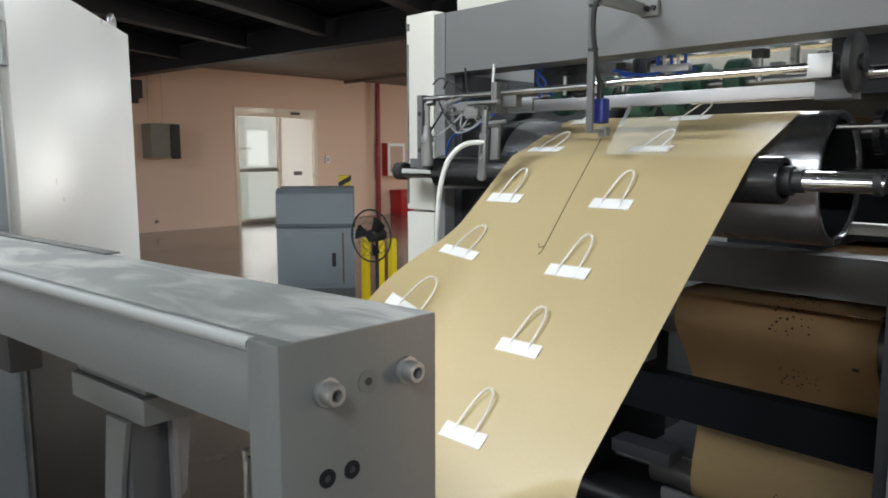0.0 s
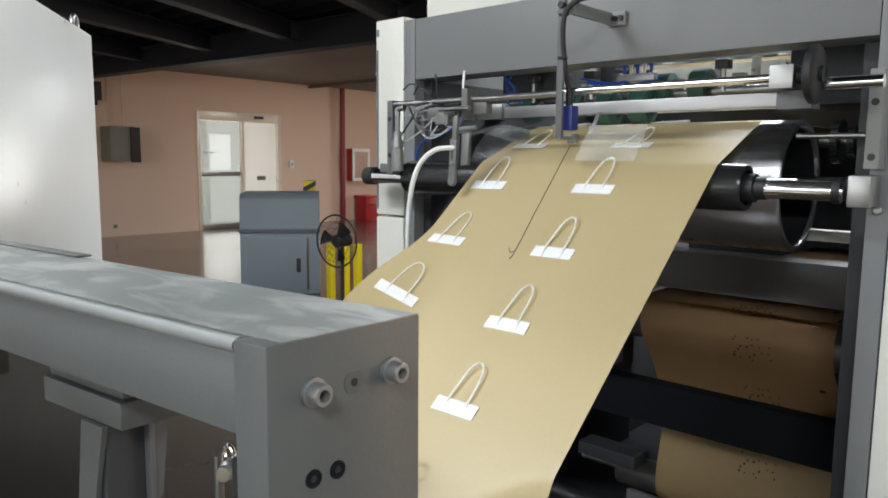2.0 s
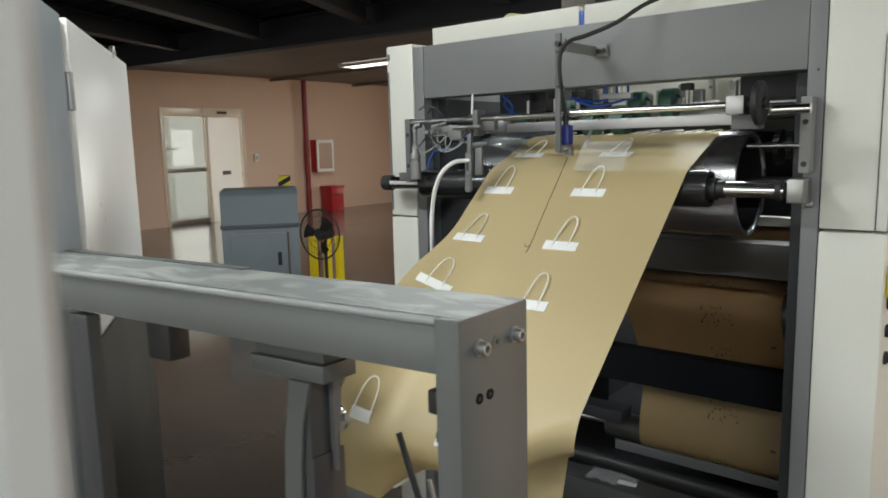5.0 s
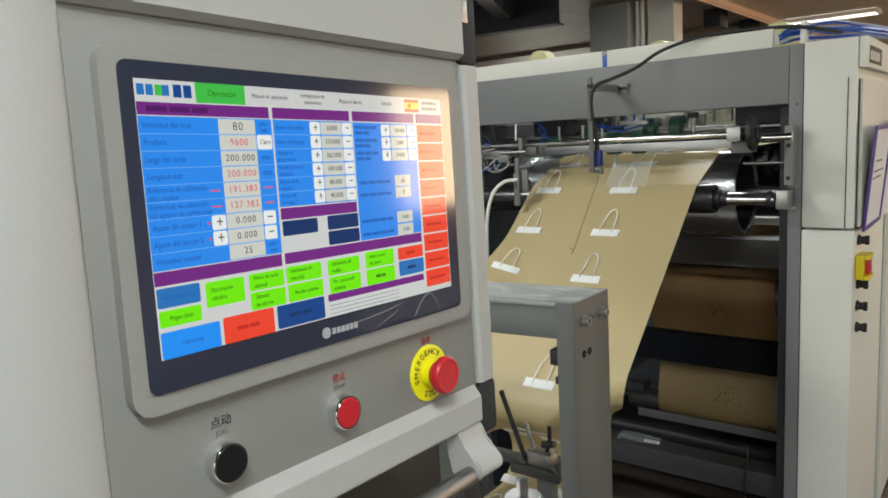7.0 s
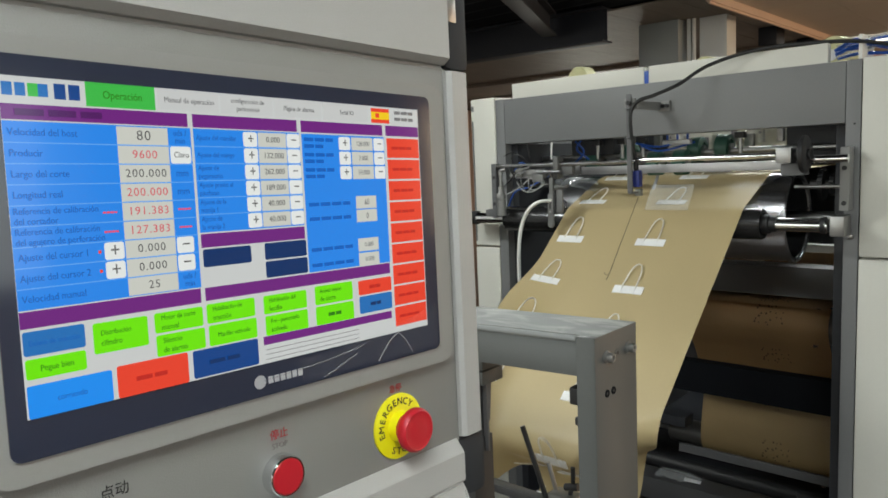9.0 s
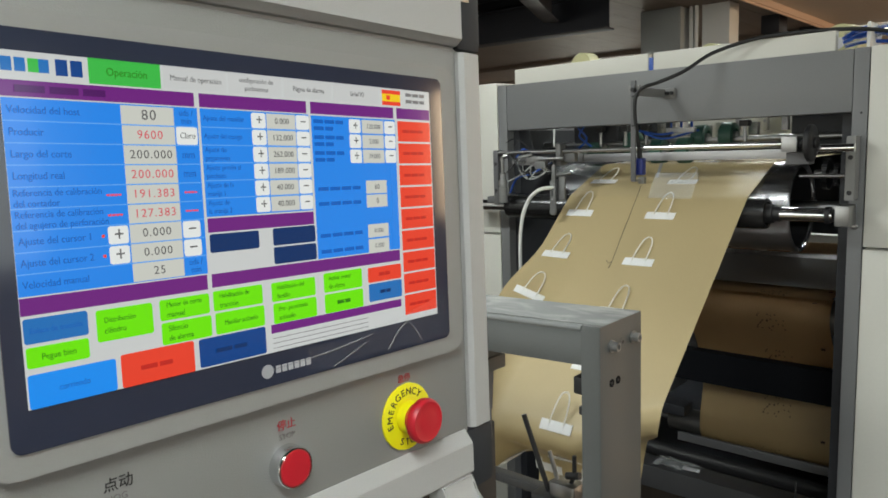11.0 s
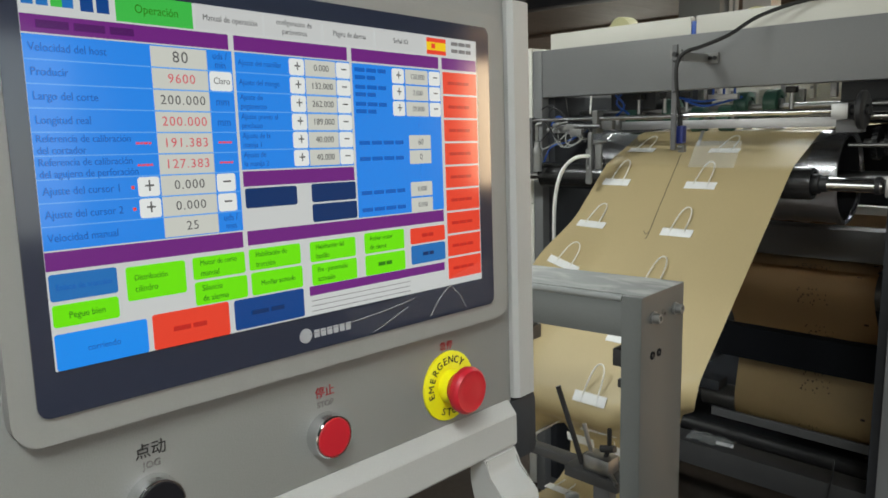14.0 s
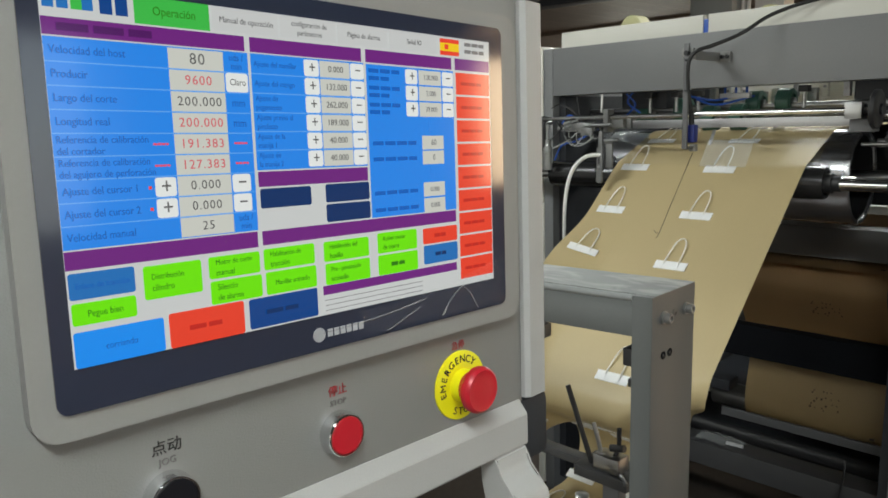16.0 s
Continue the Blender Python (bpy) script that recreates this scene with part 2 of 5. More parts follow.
def curve_pts(ctrl, n=24):
    """Smooth points through control points."""
    c = [Vector(p) for p in ctrl]
    c = [2 * c[0] - c[1]] + c + [2 * c[-1] - c[-2]]
    out = []
    for i in range(1, len(c) - 2):
        for k in range(n):
            t = k / n
            out.append(0.5 * (2 * c[i] + (c[i + 1] - c[i - 1]) * t + (2 * c[i - 1] - 5 * c[i] + 4 * c[i + 1] - c[i + 2]) * t * t
                              + (3 * c[i] - c[i - 1] - 3 * c[i + 1] + c[i + 2]) * t ** 3))
    return out + [c[-2]]


def prism(bm, outline, axis, a, b, bev=0.0):
    """An outline of 2D points pushed along an axis from a to b. axis x: (y, z); y: (x, z); z: (x, y)."""
    def put(p, h):
        return {"x": (h, p[0], p[1]), "y": (p[0], h, p[1]), "z": (p[0], p[1], h)}[axis]
    A = [bm.verts.new(put(p, a)) for p in outline]
    B = [bm.verts.new(put(p, b)) for p in outline]
    fs = [bm.faces.new(A[::-1]), bm.faces.new(B)]
    for k in range(len(A)):
        fs.append(bm.faces.new((A[k], A[(k + 1) % len(A)], B[(k + 1) % len(A)], B[k])))
    if bev:
        bmesh.ops.bevel(bm, geom=list({e for f in fs for e in f.edges}), offset=bev, segments=2, affect="EDGES")
    return bm


def round_rect(w, h, r, n=5):
    out = []
    for cx, cy, a0 in ((w / 2 - r, h / 2 - r, 0), (-w / 2 + r, h / 2 - r, 90), (-w / 2 + r, -h / 2 + r, 180), (w / 2 - r, -h / 2 + r, 270)):
        out += [(cx + r * math.cos(radians(a0 + 90 * k / n)), cy + r * math.sin(radians(a0 + 90 * k / n))) for k in range(n + 1)]
    return out


def part(name, bm, mat, parent=None, label="", m=None, smooth=True):
    bmesh.ops.recalc_face_normals(bm, faces=bm.faces[:])
    me = bpy.data.meshes.new(name)
    bm.to_mesh(me)
    bm.free()
    me.materials.append(mat)
    if smooth:
        me.polygons.foreach_set("use_smooth", [True] * len(me.polygons))
        me.set_sharp_from_angle(angle=radians(38))
    ob = new(name, me)
    if parent:
        ob.parent = parent
    if m is not None:
        ob.matrix_local = m
    if label:
        tagged(ob, label)
    return ob


def thing(name, label, category, group="", kind="", m=None):
    ob = tagged(new(name), label, category, group, kind)
    ob.empty_display_size = 0.05
    if m is not None:
        ob.matrix_world = m
    return ob


def B():
    return bmesh.new()


def text(name, words, size, mat, parent, m, align="LEFT", depth=0.0002, stretch=1.0, spacing=1.0):
    cu = bpy.data.curves.new(name, "FONT")
    cu.space_character = spacing
    cu.body, cu.size, cu.extrude, cu.align_x, cu.align_y, cu.resolution_u = words, size, depth, align, "CENTER", 3
    tmp = new(name, cu)
    me = bpy.data.meshes.new_from_object(tmp.evaluated_get(bpy.context.evaluated_depsgraph_get()))
    bpy.data.objects.remove(tmp)
    bpy.data.curves.remove(cu)
    me.materials.clear()
    me.materials.append(mat)
    ob = new(name, me)
    ob.parent = parent
    ob.matrix_local = m @ Matrix.Diagonal((stretch, 1, 1, 1))
    return ob


# ---- the hall ----
XW, XE, YS, YN, ZC = -12.2, 6.0, -7.0, 15.0, 2.92
tagged(part("floor", bx(B(), XW - 0.2, XE + 0.2, YS - 0.2, YN + 0.2, -0.15, 0.0), FLOOR), "glossy dark brown epoxy factory floor", "floor", kind="structure")


def wall_with_openings(name, x_axis, at, thick, a0, a1, z1, holes, mat, label):
    bm = B()
    cuts = sorted(holes)
    a = a0
    for h0, h1, zb, zt in cuts:
        for s0, s1, q0, q1 in ((a, h0, 0, z1), (h0, h1, 0, zb), (h0, h1, zt, z1)):
            if s1 - s0 > 0.001 and q1 - q0 > 0.001:
                bx(bm, s0, s1, at, at + thick, q0, q1) if x_axis else bx(bm, at, at + thick, s0, s1, q0, q1)
        a = h1
    bx(bm, a, a1, at, at + thick, 0, z1) if x_axis else bx(bm, at, at + thick, a, a1, 0, z1)
    return tagged(part(name, bm, mat), label, "wall", kind="structure")


wall_with_openings("wall_west", False, XW - 0.2, 0.2, YS, YN, 3.4, [(6.62, 8.48, 0.0, 2.25)], WALL, "peach plastered factory wall with a glazed door")
wall_with_openings("wall_east", False, XE, 0.2, YS, YN, 3.4, [(-4.6, 1.6, 1.0, 2.7), (6.05, 9.65, 1.0, 2.7)], WALL, "peach plastered factory wall with a window band")
wall_with_openings("wall_south", True, YS - 0.2, 0.2, XW, XE, 3.4, [(-6.2, 1.2, 1.0, 2.7)], WALL, "peach plastered factory wall with a window band")
wall_with_openings("wall_north", True, YN, 0.2, XW, XE, 3.4, [(-9.4, -7.4, 0.9, 2.6)], WALL, "peach plastered factory wall with a tall window")

# steel deck ceiling, corrugated, with beams below
bm = B()
y = YS
k = 0
vs_prev = None
while y <= YN + 0.01:
    z = ZC + (0.05 if k % 4 in (1, 2) else 0.0)
    row = [bm.verts.new((XW, y, z)), bm.verts.new((XE, y, z))]
    if vs_prev:
        bm.faces.new((vs_prev[0], vs_prev[1], row[1], row[0]))
    vs_prev = row
    y += 0.10 if k % 2 == 0 else 0.05
    k += 1
part_ceiling = part("ceiling", bm, CEILING, smooth=False)
tagged(part_ceiling, "dark corrugated steel deck ceiling", "ceiling", kind="structure")
tagged(part("roof_slab", bx(B(), XW - 0.2, XE + 0.2, YS - 0.2, YN + 0.2, 3.4, 3.5), CEILING), "plain slab above the steel deck", "ceiling", kind="structure")


bm = B()
for k in range(29):
    x0 = XW + 0.098 + k * 0.35
    bx(bm, x0 + 0.004, x0 + 0.346, 5.35, YN, 2.895, 2.91)
BOARDS = material("brown_ceiling_boards", (0.20, 0.162, 0.135), 0.6, 0, 25, 0.2, 0.8, 0.35, 0.02, (1, 0.1, 1), spec=0.25)
tagged(part("ceiling_boards", bm, BOARDS), "brown ceiling boards beyond the main beam", "ceiling", kind="structure")


LIGHT_BOARD = material("light_tan_ceiling_panel", (0.60, 0.53, 0.44), 0.35, 0, 25, 0.06, 0.8, 0.12, 0.01)
bm = B()
for k in range(14):
    for j in range(16):
        bx(bm, -1.93 + 0.6 * k, -1.334 + 0.6 * k, 5.35 + 0.6 * j, 5.946 + 0.6 * j, 2.885, 2.90)
tagged(part("ceiling_panels", bm, LIGHT_BOARD), "light tan ceiling panels beyond the column", "ceiling", kind="structure")
tagged(part("ceiling_trim", bx(bx(B(), -1.99, -1.935, 5.35, YN, 2.82, 2.91, 0.004), -1.97, -1.95, 5.35, YN, 2.80, 2.82), WALL), "pale trim between the two ceilings", "trim", kind="structure")
for hx, hy in ((-2.24, 7.85), (-2.22, 9.2)):
    hv = thing("ceiling_vent", "dark square vent box hung under the ceiling", "vent", "ceiling vents", m=pose(hx, hy, 2.895))
    part("box", bx(B(), -0.10, 0.10, -0.14, 0.14, -0.20, 0.0, 0.006), BEAM, hv)
    part("grille", bx(B(), -0.08, 0.08, -0.11, 0.11, -0.206, -0.201), BLACK, hv)


def i_beam(name, p0, p1, h, w):
    p0, p1 = Vector(p0), Vector(p1)
    d = p1 - p0
    L = d.length
    bm = B()
    bx(bm, 0, L, -w / 2, w / 2, 0, 0.016, 0.002)
    bx(bm, 0, L, -0.006, 0.006, 0.016, h - 0.016)
    bx(bm, 0, L, -w / 2, w / 2, h - 0.016, h, 0.002)
    ob = part(name, bm, BEAM)
    ob.matrix_world = Matrix.Translation(p0) @ Matrix.Rotation(math.atan2(d.y, d.x), 4, "Z")
    return tagged(ob, "dark painted steel ceiling beam", "beam", "ceiling beams", "structure")


i_beam("ceiling_beam", (-12.2, 4.40, 2.60), (-2.90, 5.27, 2.60), 0.32, 0.22)
for bxm in (-11.2, -9.7, -8.1, -6.6, -5.0, -3.4):
    i_beam("ceiling_beam", (bxm, 4.62 + 0.094 * (bxm + 8), 2.70), (bxm + 5.2, -6.3, 2.70), 0.22, 0.14)
for by in (9.2, 11.6, 13.6):
    tagged(part("ceiling_rib", bx(B(), -12.2, -1.995, by, by + 0.07, 2.84, 2.894, 0.004), BOARDS), "brown timber rib under the ceiling boards", "ceiling rib", kind="structure")

for lx, ly, lw in LAMPS:
    lp = thing("ceiling_light", "flat white ceiling light panel, mostly added as unseen fill", "ceiling light", "ceiling lights", m=pose(lx, ly, 2.83))
    part("frame", bx(bx(bx(bx(B(), -0.6, 0.6, -0.2, -0.17, 0, 0.05), -0.6, 0.6, 0.17, 0.2, 0, 0.05), -0.6, -0.57, -0.17, 0.17, 0, 0.05), 0.57, 0.6, -0.17, 0.17, 0, 0.05), PLASTER_WHITE, lp)
    part("diffuser", bx(B(), -0.57, 0.57, -0.17, 0.17, 0.012, 0.03), DIFFUSER, lp)
    for hx in (-0.5, 0.48):
        part("hanger", bx(B(), hx, hx + 0.02, -0.01, 0.01, 0.05, 0.14), BEAM, lp)

# glazed double door in the west wall
door = thing("door_1", "stainless framed glass sliding door with bright daylight behind", "door", kind="structure", m=pose(XW - 0.1, 7.55, 0))
part("frame", bx(bx(bx(bx(B(), -0.08, 0.12, -0.93, -0.86, 0, 2.25, 0.004), -0.08, 0.12, 0.86, 0.93, 0, 2.25, 0.004), -0.08, 0.12, -0.86, 0.86, 2.08, 2.25, 0.004), -0.05, 0.08, 0.03, 0.10, 0.0, 2.08, 0.003), DOOR_STEEL, door)
part("rail", bx(bx(B(), -0.01, 0.03, -0.86, 0.03, 1.02, 1.10, 0.003), -0.01, 0.03, -0.86, 0.03, 0.0, 0.10, 0.003), STEEL, door)
g1 = part("pane", bx(B(), 0.0, 0.01, -0.86, 0.03, 0.1, 2.08), PANE, door)
g2 = part("pane", bx(B(), 0.02, 0.03, 0.10, 0.86, 0.0, 2.08), glass("frosted_film", (0.95, 0.93, 0.90), 0.3, 0.65), door)
for g in (g1, g2):
    g.visible_shadow = False
part("sign", bx(B(), 0.031, 0.036, 0.40, 0.60, 0.93, 1.01), INK_GREY, door, "small grey notice on the door glass")
part("door_closer", bx(B(), 0.12, 0.16, 0.30, 0.50, 2.14, 2.19, 0.006), BLACK, door)
tagged(part("backdrop", bx(B(), XW - 2.6, XW - 2.55, 3, 12, -0.1, 3.3), BRIGHT), "bright daylight outside the door", "backdrop", kind="structure")
tagged(part("backdrop", bx(B(), -12, -5, YN + 1.5, YN + 1.55, 0, 3.3), BRIGHT), "bright daylight outside the window", "backdrop", kind="structure")
tagged(part("backdrop", bx(B(), XW - 2.54, XW - 2.50, 8.33, 8.83, 1.10, 1.90), glow("bright_far_window", (1.0, 0.97, 0.92), 0.95)), "bright far window outside the door", "backdrop", kind="structure")
# a few pale shapes beyond the glass
out = thing("outdoor_structure", "pale steel frame standing outside the glass door", "structure", kind="structure", m=pose(XW - 1.5, 7.2, 0))
for yy, w in ((-0.35, 0.06), (0.05, 0.04), (0.35, 0.10)):
    part("post", bx(B(), 0, 0.05, yy, yy + w, 0, 2.3), PLASTER_WHITE, out)
part("rail", bx(B(), 0, 0.05, -0.6, 0.6, 1.45, 1.50), PLASTER_WHITE, out)
part("panel", bx(B(), 0, 0.04, -0.2, 0.5, 0, 0.95), material("pale_green_board", (0.62, 0.78, 0.70), 0.6), out)

win = thing("window_1", "tall steel framed window with bright panes", "window", kind="structure", m=pose(-8.4, YN, 0))
bm = B()
for xx in (-1.0, -0.36, 0.32, 0.96):
    bx(bm, xx, xx + 0.04, 0.02, 0.08, 0.9, 2.6)
for zz in (0.9, 1.45, 2.0, 2.56):
    bx(bm, -1.0, 1.0, 0.02, 0.08, zz, zz + 0.04)
part("window_frame", bm, BEAM, win)
pn = part("pane", bx(B(), -1.0, 1.0, 0.045, 0.05, 0.9, 2.6), PANE, win)
pn.visible_shadow = False

tagged(part("beam_bracket", bx(bx(B(), XW + 0.002, XW + 0.22, 4.62, 4.84, 2.30, 2.60, 0.006), XW + 0.002, XW + 0.14, 4.66, 4.80, 2.22, 2.30, 0.004), BEAM), "dark steel bracket under the end of the beam", "bracket", kind="structure")
# fittings on the west wall
hyd = thing("fire_hose_cabinet", "red fire hose cabinet with a pale glazed front on the wall", "fire cabinet", m=pose(XW, 10.47, 1.24))
part("body", bx(B(), 0.005, 0.2, -0.25, 0.25, -0.36, 0.36, 0.006), RED, hyd)
part("door_frame", bx(bx(bx(bx(B(), 0.2, 0.225, -0.25, 0.25, 0.29, 0.36, 0.003), 0.2, 0.225, -0.25, 0.25, -0.36, -0.29, 0.003), 0.2, 0.225, -0.25, -0.19, -0.29, 0.29, 0.003), 0.2, 0.225, 0.19, 0.25, -0.29, 0.29, 0.003), PLASTER_WHITE, hyd)
part("front_pane", bx(B(), 0.203, 0.212, -0.19, 0.19, -0.29, 0.29), material("dusty_glass_front", (0.45, 0.30, 0.24), 0.25), hyd)
ext = thing("fire_box", "red fire extinguisher box standing on the floor", "fire box", m=pose(XW + 0.25, 10.60, 0))
part("body", bx(B(), -0.18, 0.18, -0.18, 0.18, 0.0, 0.50, 0.01), RED, ext)
part("lid", bx(B(), -0.20, 0.20, -0.20, 0.20, 0.502, 0.56, 0.01), RED, ext)
part("handle", tube(B(), [(0.19, -0.07, 0.36), (0.215, -0.07, 0.36), (0.215, 0.07, 0.36), (0.19, 0.07, 0.36)], 0.008), BLACK, ext)
tagged(part("fire_pipe", cyl(B(), (XW + 0.12, 10.02, 0), (XW + 0.12, 10.02, 2.9), 0.055, 16), RED_PIPE), "dark red vertical fire water pipe on the wall", "pipe", kind="structure")
wb = thing("wall_box", "olive grey metal distribution box on the peach wall", "wall box", m=pose(XW, 4.89, 1.60))
part("body", bx(B(), 0.005, 0.40, -0.02, 0.40, -0.30, 0.28, 0.006), BOXGREY, wb)
part("door", bx(B(), 0.402, 0.43, 0.31, 0.47, -0.32, 0.27, 0.004), BLACK, wb, "dark open edge of the box door")
part("conduit", cyl(B(), (0.06, 0.34, 0.28), (0.06, 0.34, 1.3), 0.012, 8), WALL, wb)
part("conduit", cyl(B(), (0.06, 0.10, 0.28), (0.06, 0.10, 1.3), 0.012, 8), WALL, wb)
sw = thing("wall_switch", "small cream switch on the wall beside the door", "switch", m=pose(XW, 8.72, 1.25))
part("plate", bx(B(), 0.004, 0.05, -0.05, 0.05, -0.08, 0.08, 0.006), PLASTER_WHITE, sw)
part("rocker", bx(B(), 0.051, 0.06, -0.025, 0.025, -0.04, 0.04, 0.003), PANEL_LIGHT, sw)
sk = thing("wall_socket", "small dark socket low on the wall", "socket", m=pose(XW, 5.05, 0.18))
part("plate", bx(B(), 0.004, 0.02, -0.03, 0.03, -0.03, 0.03, 0.003), BOXGREY, sk)
tagged(part("column", bx(B(), -3.10, -2.66, 6.3, 6.7, 0, 2.89, 0.008), material("pale_grey_column", (0.34, 0.36, 0.36), 0.5, 0, 60, 0.05, 2, 0.1)), "pale grey painted steel column", "column", kind="structure")
for cx in (-2.60, -2.545):
    tagged(part("conduit", cyl(B(), (cx, 6.42, 0), (cx, 6.42, 2.89), 0.02, 10), PLASTER_WHITE), "white conduit running up beside the column", "conduit", kind="structure")

tagged(part("wall_pier", bx(B(), -2.50, -2.22, 6.45, 6.7, 0, 2.89, 0.005), PLASTER_WHITE), "pale wall pier beside the column", "pier", kind="structure")
# ---- grey control desk with a fan and yellow posts ----
desk = thing("control_desk", "blue-grey steel control desk with a sloping top", "control desk", m=pose(-5.95, 4.14, 0, 0, 0, -38))
part("body", bx(B(), -0.35, 0.33, -0.39, 0.39, 0.0, 0.63, 0.008), DESK, desk)
part("plinth", bx(B(), -0.34, 0.36, -0.40, 0.40, 0.63, 0.67, 0.004), DESK_DARK, desk)
bm = B()
prism(bm, [(-0.35, 0.67), (0.36, 0.67), (0.33, 0.97), (0.27, 1.02), (-0.35, 1.02)], "y", -0.39, 0.39, 0.006)
part("hood", bm, DESK, desk)
dd = part("door", bx(B(), 0.332, 0.350, -0.31, 0.26, 0.05, 0.575, 0.004), DESK, desk)
part("handle", bx(B(), 0.351, 0.362, 0.16, 0.20, 0.23, 0.37, 0.003), BLACK, dd)
# dark brown strip standing in for the shaded gap beside the door
part("edge_strip", bx(B(), 0.333, 0.346, 0.265, 0.282, 0.05, 0.575), material("dark_gap_brown", (0.13, 0.10, 0.065), 0.6), desk)

fan = thing("floor_fan", "black wire-guard floor fan, standing still", "fan", m=pose(-4.44, 3.66, -0.0, 0, 0, -81))
bm = B()
for r in (0.225, 0.17, 0.115, 0.06):
    for xx in (-0.03, 0.06) if r < 0.2 else (0.015,):
        tube(bm, [(xx, r * math.cos(a), 0.67 + r * math.sin(a)) for a in [2 * math.pi * k / 32 for k in range(33)]], 0.008 if r > 0.2 else 0.0014, 6, False)
for k in range(30):
    a = 2 * math.pi * k / 30
    tube(bm, [(0.065, 0.04 * math.cos(a), 0.67 + 0.04 * math.sin(a)), (0.05, 0.15 * math.cos(a), 0.67 + 0.15 * math.sin(a)), (0.015, 0.225 * math.cos(a), 0.67 + 0.225 * math.sin(a)), (-0.03, 0.15 * math.cos(a), 0.67 + 0.15 * math.sin(a))], 0.0010, 4)
part("guard", bm, RUBBER, fan)
for k in range(3):
    bm = B()
    a0 = 2 * math.pi * k / 3 + 0.5
    for i in range(6):
        for rr in (0.045, 0.11, 0.175):
            a = a0 + i * 0.20 * (0.6 + rr)
            bm.verts.new((0.0 + 0.035 * i / 5, rr * math.cos(a), 0.67 + rr * math.sin(a)))
    bm.verts.ensure_lookup_table()
    for i in range(5):
        for j in range(2):
            bm.faces.new([bm.verts[q] for q in (i * 3 + j, i * 3 + j + 1, i * 3 + j + 4, i * 3 + j + 3)])
    bmesh.ops.solidify(bm, geom=bm.faces[:], thickness=0.003)
    part("blade", bm, BLACK, fan)
part("motor", cyl(B(), (-0.14, 0, 0.67), (0.03, 0, 0.67), 0.055, 20, 0.01), BLACK, fan)
part("pole", cyl(B(), (-0.06, 0, 0.02), (-0.06, 0, 0.63), 0.016, 12), BLACK, fan)
part("base", lathe(B(), (-0.06, 0, 0), (0, 0, 1), [(0, 0.19), (0.02, 0.19), (0.035, 0.05), (0.05, 0.02)], 28), BLACK, fan)

for k, (px, py) in enumerate(((-4.80, 3.87), (-4.70, 3.96), (-4.62, 4.04))):
    yp = thing("bollard", "safety yellow steel post standing on the floor", "bollard", "yellow posts", m=pose(px, py, 0))
    part("post", bx(B(), -0.03, 0.03, -0.03, 0.03, 0.01, 0.60, 0.006), YELLOW, yp)
    part("foot", bx(B(), -0.06, 0.06, -0.06, 0.06, 0, 0.01), YELLOW, yp)
yp = thing("striped_post", "yellow and black striped guard post behind the desk", "bollard", m=pose(-6.46, 4.89, 0, 0, 0, -40))
part("post", bx(B(), -0.07, 0.07, -0.07, 0.07, 0, 1.12, 0.01), YELLOW, yp)
for zz in (0.3, 0.6, 0.85, 1.03):
    bm = B()
    prism(bm, [(-0.072, zz - 0.05), (0.072, zz + 0.03), (0.072, zz + 0.09), (-0.072, zz + 0.01)], "x", -0.072, 0.074)
    part("stripe", bm, BLACK, yp)

# ---- tall cabinet behind the gantry ----
cab = thing("electrical_cabinet", "tall light grey electrical cabinet with an eyebolt on top", "cabinet", m=pose(-2.13, 0.76, 0, 0, 0, -35))
# local x runs along the broad face towards the wall side, local y out of the face
part("body", bx(B(), 0.0, 1.35, -0.42, -0.02, 0.0, 1.774, 0.004), CABINET, cab)
dr = part("door", bx(B(), 0.012, 0.995, -0.02, 0.0, 0.10, 1.769, 0.004), CABINET, cab)
part("hinge", cyl(B(), (1.02, -0.004, 1.55), (1.02, -0.004, 1.64), 0.011, 12, 0.002), STEEL, dr)
# thin sheet whose dark brown also carries the shade low on the cabinet
part("lower_panel", bx(B(), 0.004, 1.035, 0.002, 0.010, 0.05, 0.98, 0.002), material("dark_brown_lower_shade", (0.016, 0.013, 0.011), 0.5), cab, "dark brown lower front, with shade in its colour")
part("side_panel", bx(B(), 1.045, 1.35, -0.02, -0.004, 0.10, 1.769, 0.004), DESK, cab)
bm = B()
tube(bm, [(0.075 + 0.026 * math.cos(a), -0.035, 1.792 + 0.026 * math.sin(a)) for a in [2 * math.pi * k / 24 for k in range(25)]], 0.009, 10, False)
cyl(bm, (0.075, -0.035, 1.762), (0.075, -0.035, 1.772), 0.017, 16)
part("eyebolt", bm, STEEL, cab)

LEG_DARK = material("dark_bracket_paint", (0.05, 0.05, 0.053), 0.5, 0, 120, 0.06, 8, 0.2, 0.02)
BOLT = material("zinc_plated_steel", (0.29, 0.29, 0.285), 0.40, 0.6, 200, 0.08, 20, 0.12, 0.02)

# ---- bag machine ----
MACHINE = pose(-0.53, 1.26, 0)
MINV = MACHINE.inverted()
machine = thing("bag_machine", "grey and cream paper bag machine with an open roller section", "machine", m=MACHINE)


def mpart(name, bm, mat, label="", parent=None):
    return part(name, bm, mat, parent or machine, label, MINV if parent is None else None)


ROD_SHIFT = Matrix.Translation((0.048, -0.091, -0.004))


def rpart(name, bm, mat, label=""):
    """A part of the rod assembly that stands out in front of the machine."""
    return part(name, bm, mat, machine, label, MINV @ ROD_SHIFT)


